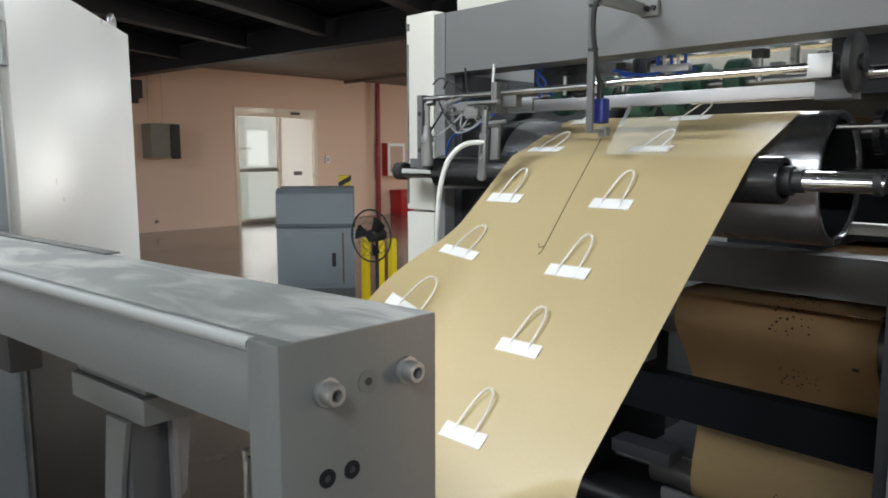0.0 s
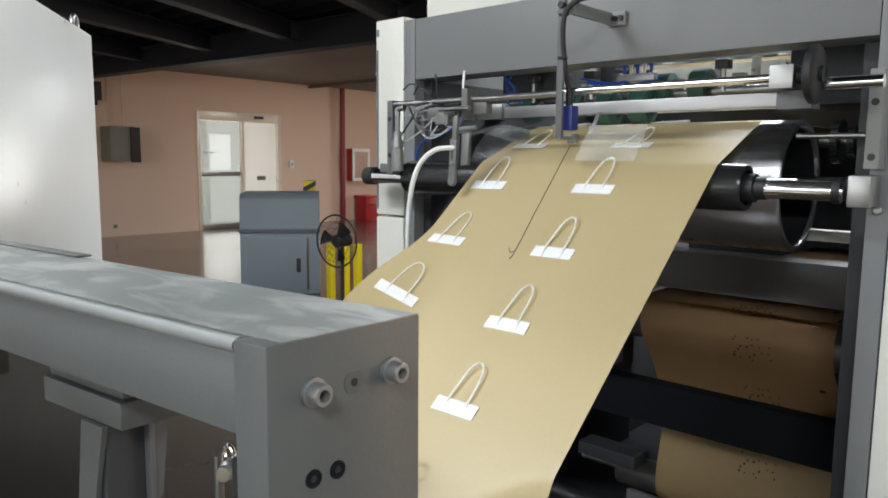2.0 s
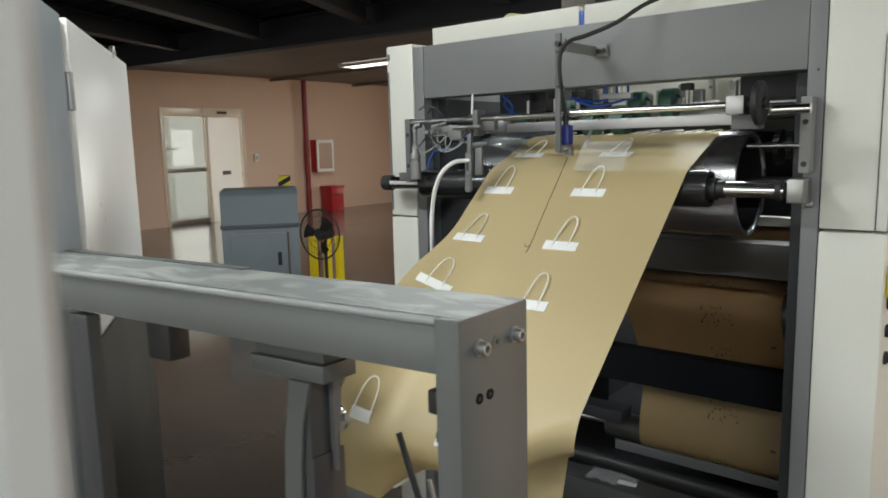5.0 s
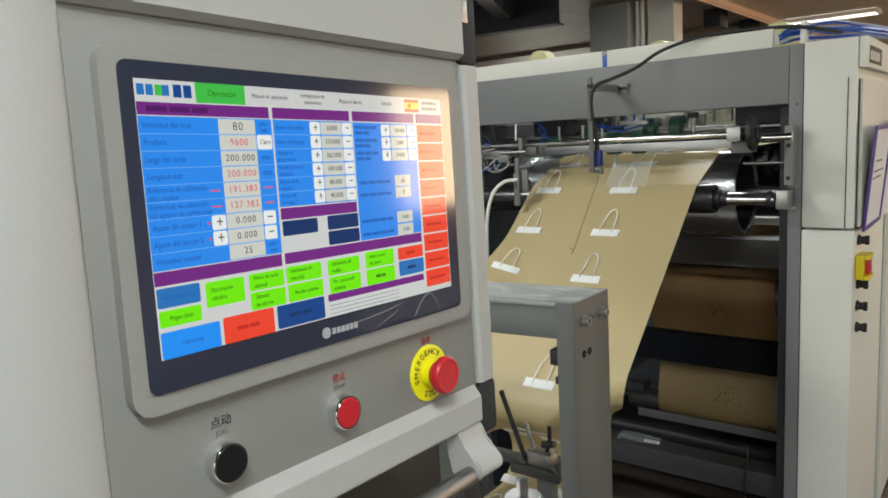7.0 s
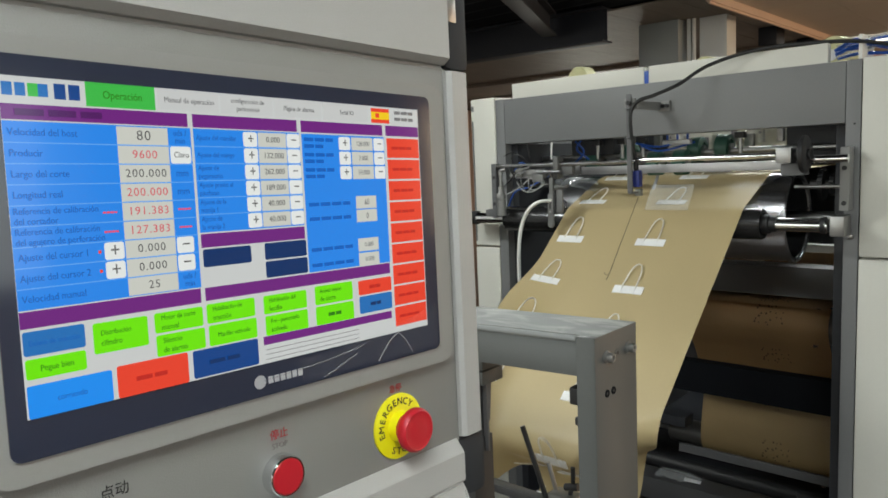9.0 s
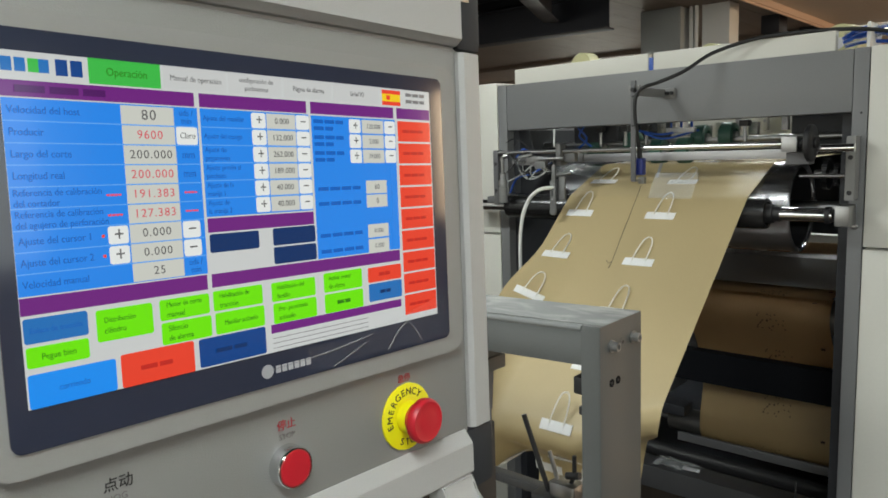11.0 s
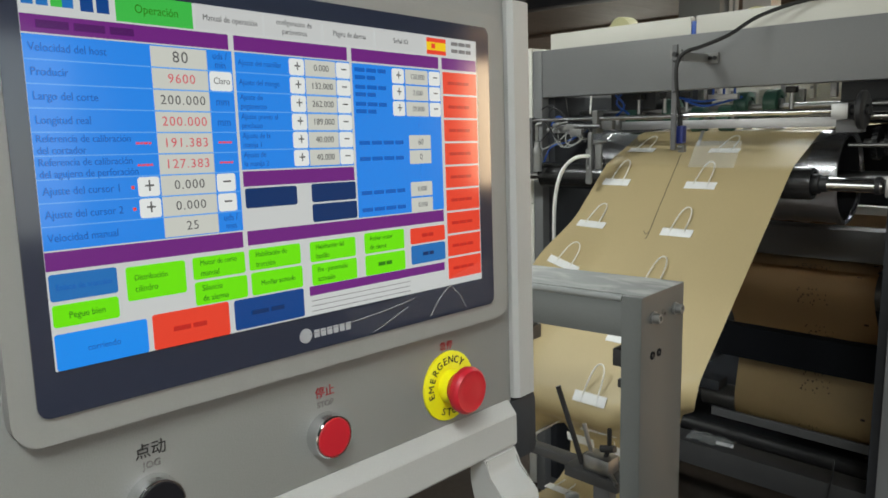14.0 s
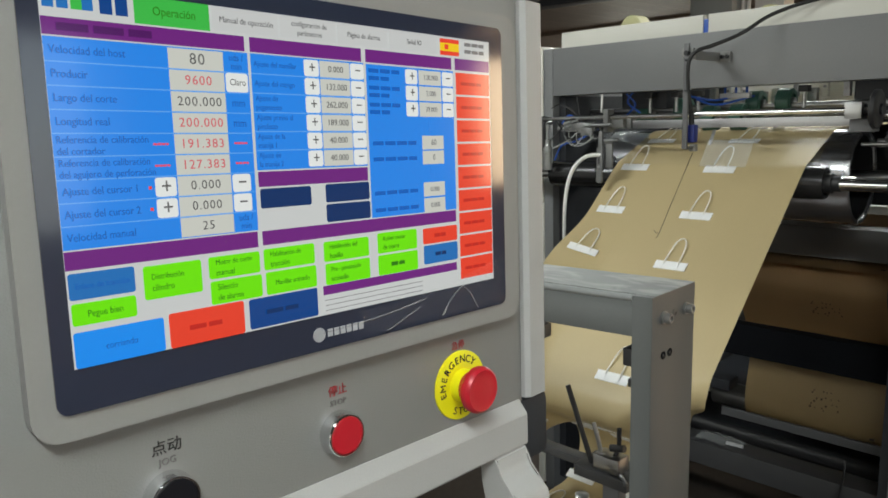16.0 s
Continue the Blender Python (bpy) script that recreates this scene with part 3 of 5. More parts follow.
Y0, Y1 = 1.26, 6.6
mpart("side_frame", bx(B(), -1.162, -1.120, Y0, Y1, 0.0, 1.775, 0.003), FRAME)
mpart("side_frame", bx(B(), 0.067, 0.105, Y0, Y1, 0.0, 1.775, 0.003), FRAME)
mpart("front_beam", bx(B(), -1.119, 0.066, Y0 + 0.001, Y0 + 0.10, 1.603, 1.774, 0.003), FRAME, "wide grey front crossbeam")
for z0, z1 in ((0.02, 1.196), (1.202, 1.787)):
    mpart("side_cover", bx(B(), -1.285, -1.164, Y0 - 0.002, Y1, z0, z1, 0.006), COVER, "cream side cover")
for z0, z1 in ((0.02, 1.222), (1.228, 1.777)):
    mpart("side_cover", bx(B(), 0.107, 0.248, Y0 - 0.002, Y1, z0, z1, 0.006), COVER, "cream side cover")
for x0, x1 in ((-1.10, -0.552), (-0.534, 0.012)):
    mpart("top_strip", bx(B(), x0, x1, Y0 + 0.03, Y0 + 0.06, 1.7755, 1.832, 0.002), COVER, "cream top strip")
mpart("strip_clip", bx(B(), -0.551, -0.535, Y0 + 0.032, Y0 + 0.05, 1.7755, 1.818, 0.002), BLUE_TUBE)
mpart("top_plate", bx(B(), -1.119, 0.066, Y0 + 1.15, Y0 + 1.60, 1.72, 1.76, 0.003), FRAME)
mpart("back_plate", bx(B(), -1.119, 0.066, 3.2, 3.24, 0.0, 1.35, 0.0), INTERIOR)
mpart("hinge_seam", bx(bx(B(), -1.279, -1.274, Y0 - 0.006, Y0 - 0.002, 1.22, 1.70), -1.28, -1.27, Y0 - 0.006, Y0 - 0.002, 1.74, 1.76), FRAME)
# inner crossbeams
mpart("inner_beam", bx(B(), -1.119, 0.029, 1.68, 1.78, 1.014, 1.122, 0.003), FRAME)
mpart("inner_rail", bx(B(), -1.119, 0.066, 1.62, 1.66, 1.185, 1.212, 0.003), COVER)
mpart("lower_beam", bx(B(), -1.119, 0.066, 1.40, 1.50, 0.250, 0.335, 0.003), LEG_DARK)
mpart("guide_slat", bx(B(), -0.60, 0.029, 1.655, 1.67, 0.352, 0.385, 0.002), DARKFRAME)
# dark sheets over the side frames' inner faces, standing in for shade
mpart("inner_shade_panel", bx(B(), 0.03, 0.066, 1.32, 2.6, 0.05, 1.6, 0.0), INTERIOR)
mpart("inner_shade_panel", bx(B(), -1.119, -1.09, 1.30, 2.6, 0.05, 1.6, 0.0), INTERIOR)
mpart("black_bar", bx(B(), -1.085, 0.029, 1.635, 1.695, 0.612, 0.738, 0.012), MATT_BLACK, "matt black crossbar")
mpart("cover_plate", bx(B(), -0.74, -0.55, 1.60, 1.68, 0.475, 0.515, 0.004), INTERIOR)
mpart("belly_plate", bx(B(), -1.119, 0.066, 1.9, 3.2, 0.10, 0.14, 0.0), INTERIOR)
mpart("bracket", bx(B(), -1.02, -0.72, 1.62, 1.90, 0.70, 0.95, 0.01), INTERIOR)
mpart("bracket", bx(B(), -0.69, -0.62, 1.58, 1.64, 0.78, 0.93, 0.006), DARKFRAME)
for k in range(6):
    mpart("cooling_fin", bx(B(), -0.685 + 0.010 * k, -0.680 + 0.010 * k, 1.568, 1.58, 0.80, 0.91), DARKFRAME)


def roller(name, x0, x1, y, z, r, mat, shaft=0.012, s0=None, s1=None, smat=None, label=""):
    ob = mpart(name, lathe(B(), (x0, y, z), (1, 0, 0), [(0, r * 0.9), (0.003, r), (x1 - x0 - 0.003, r), (x1 - x0, r * 0.9)], 40), mat, label)
    sh = lathe(B(), (s0 if s0 is not None else x0 - 0.06, y, z), (1, 0, 0), [(0, shaft), ((s1 if s1 is not None else x1 + 0.06) - (s0 if s0 is not None else x0 - 0.06), shaft)], 20)
    mpart("shaft", sh, smat or STEEL)
    return ob


# big drum and guide roller under the paper
DY, DZ, DR = 1.425, 1.3205, 0.1435
mpart("drum", lathe(B(), (-0.93, DY, DZ), (1, 0, 0), [(0, DR * 0.97), (0.004, DR), (0.826, DR), (0.832, DR * 0.97), (0.832, DR * 0.90), (0.828, DR * 0.885), (0.730, DR * 0.87), (0.730, 0.05)], 64), DRUM, "polished dark steel drum")
# added black liner, giving the drum's hollow end its shade by colour
mpart("drum_well_shade", lathe(B(), (-0.198, DY, DZ), (1, 0, 0), [(0, DR * 0.862), (0.092, DR * 0.876), (0.0925, DR * 0.866), (0.006, DR * 0.85), (0.006, 0.03)], 48), BLACK)
mpart("shaft", cyl(B(), (-1.119, DY, DZ), (0.066, DY, DZ), 0.022, 20), STEEL)
GY, GZ, GR = 1.183, 1.3225, 0.0465
mpart("guide_roller", lathe(B(), (-1.056, GY, GZ), (1, 0, 0), [(0, 0.036), (0.004, GR), (0.926, GR), (0.932, GR * 0.93), (0.932, GR * 0.74), (0.922, GR * 0.70), (0.922, 0.02)], 48), material("black_chromed_roller", (0.07, 0.07, 0.072), 0.25, 0.8, 90, 0.1, 6, 0.12, 0.0), "dark glossy guide roller")
mpart("shaft", lathe(B(), (-1.205, GY, GZ), (1, 0, 0), [(0, 0.0215), (0.15, 0.0215)], 24), CHROME)
mpart("shaft_cap", lathe(B(), (-1.245, GY, GZ), (1, 0, 0), [(0, 0.018), (0.006, 0.026), (0.04, 0.026), (0.042, 0.022)], 24), RUBBER)
mpart("bearing", lathe(B(), (-0.128, GY, GZ), (1, 0, 0), [(0, 0.028), (0.02, 0.028), (0.022, 0.022), (0.04, 0.022), (0.041, 0.0205)], 24), BLACK)
mpart("shaft", lathe(B(), (-0.087, GY, GZ), (1, 0, 0), [(0, 0.0195), (0.135, 0.0195)], 24), CHROME)
mpart("shaft_collar", lathe(B(), (0.030, GY, GZ), (1, 0, 0), [(0, 0.024), (0.012, 0.024)], 24), BLACK)
mpart("clamp_block", bx(B(), 0.056, 0.092, GY - 0.022, GY + 0.058, GZ - 0.028, GZ + 0.028, 0.003), STEEL)
for side, xx in ((1, 0.066), (-1, -1.119)):
    x0, x1, y0, y1, z0, z1 = (0.068, 0.092, 1.205, 1.258, 1.362, 1.538) if side > 0 else (-1.072, -1.050, 1.105, 1.132, 1.330, 1.530)
    pl = mpart("mounting_plate", bx(B(), x0, x1, y0, y1, z0, z1, 0.003), PANEL if side > 0 else DARKFRAME)
    for hz in (1.480, 1.383):
        part("hole", cyl(B(), ((x0 + x1) / 2, y0 - 0.0015, hz), ((x0 + x1) / 2, y0 + 0.0015, hz), 0.0065, 16), BLACK, pl)
mpart("stand_off", bx(B(), -1.112, -1.073, 1.115, 1.262, 1.335, 1.36, 0.002), DARKFRAME)
mpart("bolt", lathe(B(), (0.086, 1.262, 1.285), (0, -1, 0), [(0, 0.008), (0.008, 0.008), (0.009, 0.006)], 16), STEEL)
mpart("bolt", lathe(B(), (0.090, 1.262, 1.60), (0, -1, 0), [(0, 0.003), (0.003, 0.003)], 12), BLACK)
# chrome rod, threaded end, rail, hand wheel
rpart("guide_rod", cyl(B(), (-0.570, 1.205, 1.527), (-0.075, 1.205, 1.527), 0.0078, 20), CHROME)
bm = B()
prof = []
d = 0.0
while d < 0.545:
    prof += [(d, 0.0062), (d + 0.0015, 0.0074), (d + 0.0030, 0.0062)]
    d += 0.0045
lathe(bm, (-1.118, 1.205, 1.524), (1, 0, 0), prof, 14)
rpart("threaded_rod", bm, STEEL)
mpart("rail", bx(B(), -0.755, -0.07, 1.215, 1.235, 1.479, 1.506, 0.0008), ALU, "flat aluminium rail")
mpart("rail_end", bx(B(), -0.84, -0.756, 1.208, 1.24, 1.478, 1.515, 0.004), STEEL)
rpart("rod_block", bx(B(), -0.112, -0.072, 1.178, 1.232, 1.505, 1.546, 0.0012), STEEL, "square aluminium clamp block")
rpart("block_arm", bx(B(), -0.105, -0.045, 1.20, 1.25, 1.47, 1.503, 0.002), DARKFRAME)
rpart("rod_collar", lathe(B(), (-0.071, 1.205, 1.527), (1, 0, 0), [(0, 0.014), (0.02, 0.014), (0.022, 0.011), (0.045, 0.011)], 20), BLACK)
wheel = rpart("hand_wheel", lathe(B(), (-0.050, 1.192, 1.527), (1, 0, 0), [(0, 0.044), (0.004, 0.050), (0.014, 0.050), (0.018, 0.044), (0.018, 0.014), (0.024, 0.014)], 36), BLACK, "black hand wheel")
rpart("shaft", cyl(B(), (-0.03, 1.215, 1.512), (0.060, 1.215, 1.512), 0.011, 18), CHROME)
mpart("side_rod", cyl(B(), (-0.075, 1.30, 1.425), (0.066, 1.30, 1.425), 0.006, 12), STEEL)
for k, (gx, gr) in enumerate(((-0.06, 0.045), (-0.03, 0.03), (0.0, 0.05), (0.03, 0.035))):
    bm = B()
    n = 20
    lathe(bm, (gx, 1.52, 1.42), (1, 0, 0), [(0, gr), (0.014, gr)], n)
    for q in range(n):
        a = 2 * math.pi * q / n
        bx(bm, gx, gx + 0.014, -0.003, 0.003, gr - 0.001, gr + 0.006, 0, Matrix.Translation((0, 1.52, 1.42)) @ Matrix.Rotation(a, 4, "X"))
    mpart("gear", bm, BLACK)
mpart("shaft", cyl(B(), (-0.09, 1.52, 1.42), (0.03, 1.52, 1.42), 0.014, 16), STEEL)
# pressure wheels, rear rods and sheet metal behind the front beam
for gx, gz, gy in ((-0.86, 1.525, 1.46), (-0.72, 1.535, 1.47), (-0.47, 1.548, 1.48), (-0.375, 1.552, 1.48), (-0.60, 1.505, 1.43), (-0.50, 1.508, 1.42)):
    gw = mpart("pressure_wheel", lathe(B(), (gx, gy, gz), (1, 0, 0), [(0, 0.040), (0.003, 0.044), (0.042, 0.044), (0.045, 0.040), (0.045, 0.026), (0.040, 0.025), (0.040, 0.012)], 32), GREEN, "green rubber pressure wheel")
    part("hub", lathe(B(), (gx - 0.004, gy, gz), (1, 0, 0), [(0, 0.014), (0.055, 0.014)], 20), ALU, gw)
mpart("wheel_shaft", cyl(B(), (-1.119, 1.475, 1.54), (0.066, 1.475, 1.54), 0.010, 16), STEEL)
mpart("rear_rod", cyl(B(), (-0.72, 1.72, 1.654), (-0.06, 1.72, 1.650), 0.017, 24), CHROME)
mpart("rear_panel", bx(B(), -0.74, -0.16, -0.006, 0.006, -0.14, 0.12, 0.002, pose(0, 1.95, 1.64, -38)), COVER)
rnd = random.Random(21)
for k in range(9):
    hx_, hz_ = -0.66 + 0.055 * k + rnd.uniform(-0.012, 0.012), 1.585 + rnd.uniform(-0.015, 0.02)
    w_, h_ = rnd.uniform(0.014, 0.032), rnd.uniform(0.03, 0.07)
    hold = mpart("wheel_bracket", bx(B(), hx_, hx_ + w_, 1.60, 1.625, hz_ - h_ / 2, hz_ + h_ / 2, 0.003), (BOLT, COVER, ALU)[k % 3])
    part("screw", lathe(B(), (hx_ + w_ / 2, 1.60, hz_), (0, -1, 0), [(0, 0.005), (0.006, 0.005)], 10), STEEL, hold)
for k in range(5):
    mpart("manifold_port", lathe(B(), (-0.52 + 0.018 * k, 1.40, 1.585), (0, 0, 1), [(0, 0.004), (0.02, 0.004), (0.021, 0.006), (0.03, 0.006)], 10), WHITE_TUBE if k % 2 else BLUE_TUBE)
mpart("manifold", bx(B(), -0.535, -0.435, 1.39, 1.41, 1.568, 1.586, 0.002), ALU)
# rear boxes and guard are coloured near-black to keep the opening in shade
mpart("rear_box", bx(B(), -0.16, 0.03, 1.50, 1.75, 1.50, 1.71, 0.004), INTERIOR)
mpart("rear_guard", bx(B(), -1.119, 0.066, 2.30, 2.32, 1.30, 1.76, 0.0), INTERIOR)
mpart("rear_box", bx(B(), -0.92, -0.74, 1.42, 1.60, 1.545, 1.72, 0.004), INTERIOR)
mpart("rear_bar", bx(B(), -1.119, 0.03, 1.60, 1.64, 1.505, 1.535, 0.003), STEEL)
for vx in (-0.80, -0.70, -0.62, -0.28):
    vv = mpart("air_valve", bx(B(), vx, vx + 0.03, 1.37, 1.40, 1.58, 1.60, 0.003), BLACK)
    part("fitting", cyl(B(), (vx + 0.015, 1.385, 1.53), (vx + 0.015, 1.385, 1.58), 0.006, 12), STEEL, vv)
for ctrl in (((-0.86, 1.35, 1.60), (-0.83, 1.36, 1.56), (-0.88, 1.38, 1.52)), ((-0.83, 1.35, 1.61), (-0.86, 1.36, 1.57), (-0.82, 1.38, 1.53)),
             ((-0.62, 1.36, 1.58), (-0.54, 1.38, 1.565), (-0.45, 1.42, 1.585)), ((-0.60, 1.36, 1.57), (-0.53, 1.37, 1.55), (-0.43, 1.42, 1.575)),
             ((-1.10, 1.24, 1.36), (-1.05, 1.22, 1.42), (-0.98, 1.22, 1.44), (-0.90, 1.23, 1.48)), ((-1.07, 1.25, 1.50), (-1.03, 1.24, 1.53), (-0.97, 1.24, 1.50))):
    mpart("air_hose", tube(B(), curve_pts(ctrl, 8), 0.0035, 8), BLUE_TUBE)
# left side: air cylinder, loops of cable, white hose
acyl = rpart("air_cylinder", lathe(B(), (-1.072, 1.190, 1.345), (0, 0, 1), [(0, 0.0160), (0.055, 0.0160), (0.056, 0.0140), (0.062, 0.0140), (0.063, 0.0165), (0.078, 0.0165), (0.086, 0.0110), (0.105, 0.0110), (0.107, 0.0065), (0.150, 0.0065)], 24), BOLT)
part("elbow", tube(B(), curve_pts(((-1.072, 1.190, 1.492), (-1.071, 1.190, 1.508), (-1.050, 1.195, 1.513)), 6), 0.008, 10), STEEL, acyl)
SOFT_TUBE = glass("translucent_air_tube", (0.70, 0.72, 0.72), 0.15, 0.35)
for k, (cx, cz, rx, rz) in enumerate(((-0.965, 1.470, 0.040, 0.040), (-0.945, 1.462, 0.046, 0.032), (-0.925, 1.474, 0.034, 0.036), (-0.878, 1.486, 0.020, 0.030))):
    rpart("tube_loop", tube(B(), [(cx + rx * math.cos(a), 1.195 + 0.012 * math.sin(2 * a + k), cz + rz * math.sin(a)) for a in [math.pi * (0.72 + 1.45 * q / 24) for q in range(25)]], 0.0022, 8), SOFT_TUBE)
rpart("tube_run", tube(B(), curve_pts(((-1.075, 1.20, 1.415), (-1.03, 1.195, 1.430), (-0.98, 1.190, 1.452), (-0.945, 1.195, 1.480)), 8), 0.0024, 8), SOFT_TUBE)
rpart("tube_run", tube(B(), curve_pts(((-1.060, 1.20, 1.560), (-1.02, 1.19, 1.572), (-0.975, 1.19, 1.556), (-0.955, 1.195, 1.535)), 8), 0.0022, 8), BLACK)
act = rpart("actuator", bx(bx(B(), -1.015, -0.905, 1.210, 1.236, 1.478, 1.506, 0.003), -0.960, -0.940, 1.206, 1.240, 1.474, 1.510, 0.002), ALU)
for ax_ in (-1.000, -0.925):
    part("port", lathe(B(), (ax_, 1.212, 1.492), (0, -1, 0), [(0, 0.005), (0.006, 0.005), (0.007, 0.003)], 10), BOLT, act)
for ctrl in (((-1.06, 1.22, 1.52), (-1.02, 1.19, 1.50), (-0.98, 1.18, 1.46), (-0.93, 1.20, 1.45), (-0.88, 1.22, 1.49)), ((-1.10, 1.23, 1.44), (-1.04, 1.20, 1.47), (-0.97, 1.19, 1.52), (-0.90, 1.20, 1.50)),
             ((-1.05, 1.23, 1.55), (-1.01, 1.21, 1.565), (-0.97, 1.21, 1.54), (-0.95, 1.22, 1.50)), ((-0.99, 1.25, 1.60), (-0.97, 1.24, 1.54), (-0.92, 1.22, 1.50)), ((-0.90, 1.20, 1.49), (-0.86, 1.18, 1.46), (-0.83, 1.17, 1.49))):
    rpart("cable", tube(B(), curve_pts(ctrl, 8), 0.0026, 6), BLACK)
rpart("fitting", lathe(B(), (-1.035, 1.205, 1.49), (1, 0, 0), [(0, 0.009), (0.02, 0.009), (0.021, 0.006), (0.05, 0.006)], 14), BOLT)
rpart("fitting", lathe(B(), (-1.00, 1.19, 1.505), (1, 0, 0.2), [(0, 0.007), (0.03, 0.007), (0.031, 0.0045), (0.06, 0.0045)], 14), BOLT)
rpart("clamp_cluster", bx(bx(B(), -0.96, -0.90, 1.19, 1.22, 1.485, 1.508, 0.003), -0.93, -0.885, 1.185, 1.20, 1.465, 1.49, 0.003), STEEL)
rpart("white_hose", tube(B(), curve_pts(((-0.818, 1.14, 1.405), (-0.860, 1.11, 1.398), (-0.898, 1.09, 1.352), (-0.922, 1.085, 1.25), (-0.926, 1.085, 1.06)), 10), 0.0062, 12), WHITE_TUBE, "white flexible hose")
# edge sensor arm on the threaded rod
DULL = material("dull_machined_steel", (0.15, 0.15, 0.148), 0.5, 0.35, 200, 0.08, 20, 0.15, 0.02)
rpart("arm_clamp", bx(bx(B(), -0.842, -0.823, 1.185, 1.225, 1.475, 1.550, 0.004), -0.823, -0.778, 1.205, 1.228, 1.488, 1.524, 0.003), DULL)
rpart("arm_spring", cyl(B(), (-0.880, 1.235, 1.54), (-0.880, 1.24, 1.60), 0.0032, 10), WHITE_TUBE)
rpart("arm_pin", lathe(B(), (-0.80, 1.17, 1.50), (-1, 0, 0), [(0, 0.006), (0.10, 0.006)], 12), STEEL)
FORK_M = pose(-0.824, 1.150, 1.472, -10, -6, 0)
for nm, dims in (("fork_plate", (-0.016, 0.006, -0.004, 0.004, -0.150, -0.045)), ("fork_plate", (0.011, 0.036, 0.006, 0.016, -0.112, -0.030)), ("fork_stem", (-0.008, 0.006, -0.006, 0.006, -0.050, 0.008)), ("fork_bridge", (-0.008, 0.036, 0.002, 0.012, -0.034, -0.018))):
    part(nm, bx(B(), *dims, 0.0025), DULL, machine, "steel edge guide fork" if nm == "fork_plate" else "", MINV @ ROD_SHIFT @ FORK_M)
part("fork_toe", lathe(B(), (-0.005, 0.0045, -0.150), (0, -1, 0), [(0, 0.011), (0.009, 0.011)], 20), DULL, machine, "", MINV @ ROD_SHIFT @ FORK_M)
part("fork_slot", bx(B(), -0.009, -0.003, -0.0046, -0.0041, -0.098, -0.064), BLACK, machine, "", MINV @ ROD_SHIFT @ FORK_M)
part("fork_screw", lathe(B(), (-0.006, -0.004, -0.108), (0, -1, 0), [(0, 0.004), (0.003, 0.004)], 12), STEEL, machine, "", MINV @ ROD_SHIFT @ FORK_M)
part("fork_pin", lathe(B(), (0.010, 0.004, -0.026), (1, 0, 0), [(0, 0.0055), (0.048, 0.0055), (0.050, 0.004)], 14), DULL, machine, "", MINV @ ROD_SHIFT @ FORK_M)
part("fork_guard", bx(B(), 0.003, 0.012, 0.000, 0.006, -0.118, -0.040, 0.001), BLACK, machine, "", MINV @ ROD_SHIFT @ FORK_M)

# print mark sensor hanging from the front beam
sensor = thing("mark_sensor", "blue print mark sensor on a grey hanging bar", "sensor", m=pose(-0.486, 1.085, 1.42))
part("hanger_bar", bx(B(), -0.022, -0.006, -0.004, 0.004, 0.0, 0.31, 0.0015), DARKFRAME, sensor)
part("foot_block", bx(bx(B(), -0.020, 0.000, 0.042, 0.060, -0.010, 0.012, 0.002), -0.021, -0.007, 0.004, 0.042, -0.002, 0.006, 0.001), BOLT, sensor)
part("sensor_body", bx(B(), -0.020, 0.008, 0.016, 0.044, 0.018, 0.072, 0.006), SENSOR_BLUE, sensor, "dark blue sensor body")
part("connector", cyl(B(), (-0.006, 0.026, 0.070), (-0.006, 0.024, 0.10), 0.008, 14), BLACK, sensor)
part("cross_bracket", bx(bx(B(), -0.034, 0.004, 0.004, 0.014, 0.270, 0.296, 0.003), 0.0, 0.012, 0.004, 0.174, 0.262, 0.288, 0.003), PANEL, sensor)
part("bracket_plate", bx(B(), 0.0, 0.044, 0.165, 0.174, 0.258, 0.290, 0.002), PANEL, sensor)
for bq in (0.020, 0.035):
    part("bolt", lathe(B(), (bq, 0.166, 0.274), (0, -1, 0), [(0, 0.006), (0.008, 0.006)], 12), BLACK, sensor)
part("bolt", lathe(B(), (-0.012, 0.004, 0.282), (0, -1, 0), [(0, 0.007), (0.016, 0.007)], 12), BLACK, sensor)
part("cable", tube(B(), curve_pts(((-0.006, 0.024, 0.10), (-0.006, 0.006, 0.15), (-0.006, -0.008, 0.22), (0.000, -0.008, 0.265), (0.020, 0.004, 0.288), (0.052, 0.030, 0.300), (0.114, 0.075, 0.33), (0.184, 0.145, 0.385), (0.324, 0.195, 0.418), (0.544, 0.225, 0.412), (0.664, 0.325, 0.39)), 10), 0.0058, 10), RUBBER, sensor, "black sensor cable")
for cz in (0.17, 0.26):
    part("cable_tie", lathe(B(), (-0.008, -0.002, cz), (0, 0, 1), [(0, 0.011), (0.004, 0.011)], 12), BLACK, sensor)
wire = thing("loose_wire", "thin dark wire hanging from the sensor over the paper", "wire", m=pose(-0.505, 1.11, 1.41))
part("strand", tube(B(), curve_pts(((0.019, 0.0, -0.004), (0.021, -0.06, -0.068), (0.022, -0.13, -0.144), (0.023, -0.200, -0.222), (0.020, -0.214, -0.236)), 8), 0.0009, 6), BLACK, wire)
part("frayed_end", tube(B(), curve_pts(((0.023, -0.200, -0.220), (0.014, -0.203, -0.224), (0.005, -0.196, -0.217)), 6), 0.0008, 6), BLACK, wire)

cp = thing("clear_plate", "small clear acrylic plate hung in front of the paper", "plate", m=pose(-0.364, 1.072, 1.409, -37))
part("plate", bx(B(), -0.068, 0.068, -0.0012, 0.0012, -0.046, 0.046, 0.0004), glass("clear_acrylic", (0.93, 0.94, 0.92), 0.10, 0.11), cp)
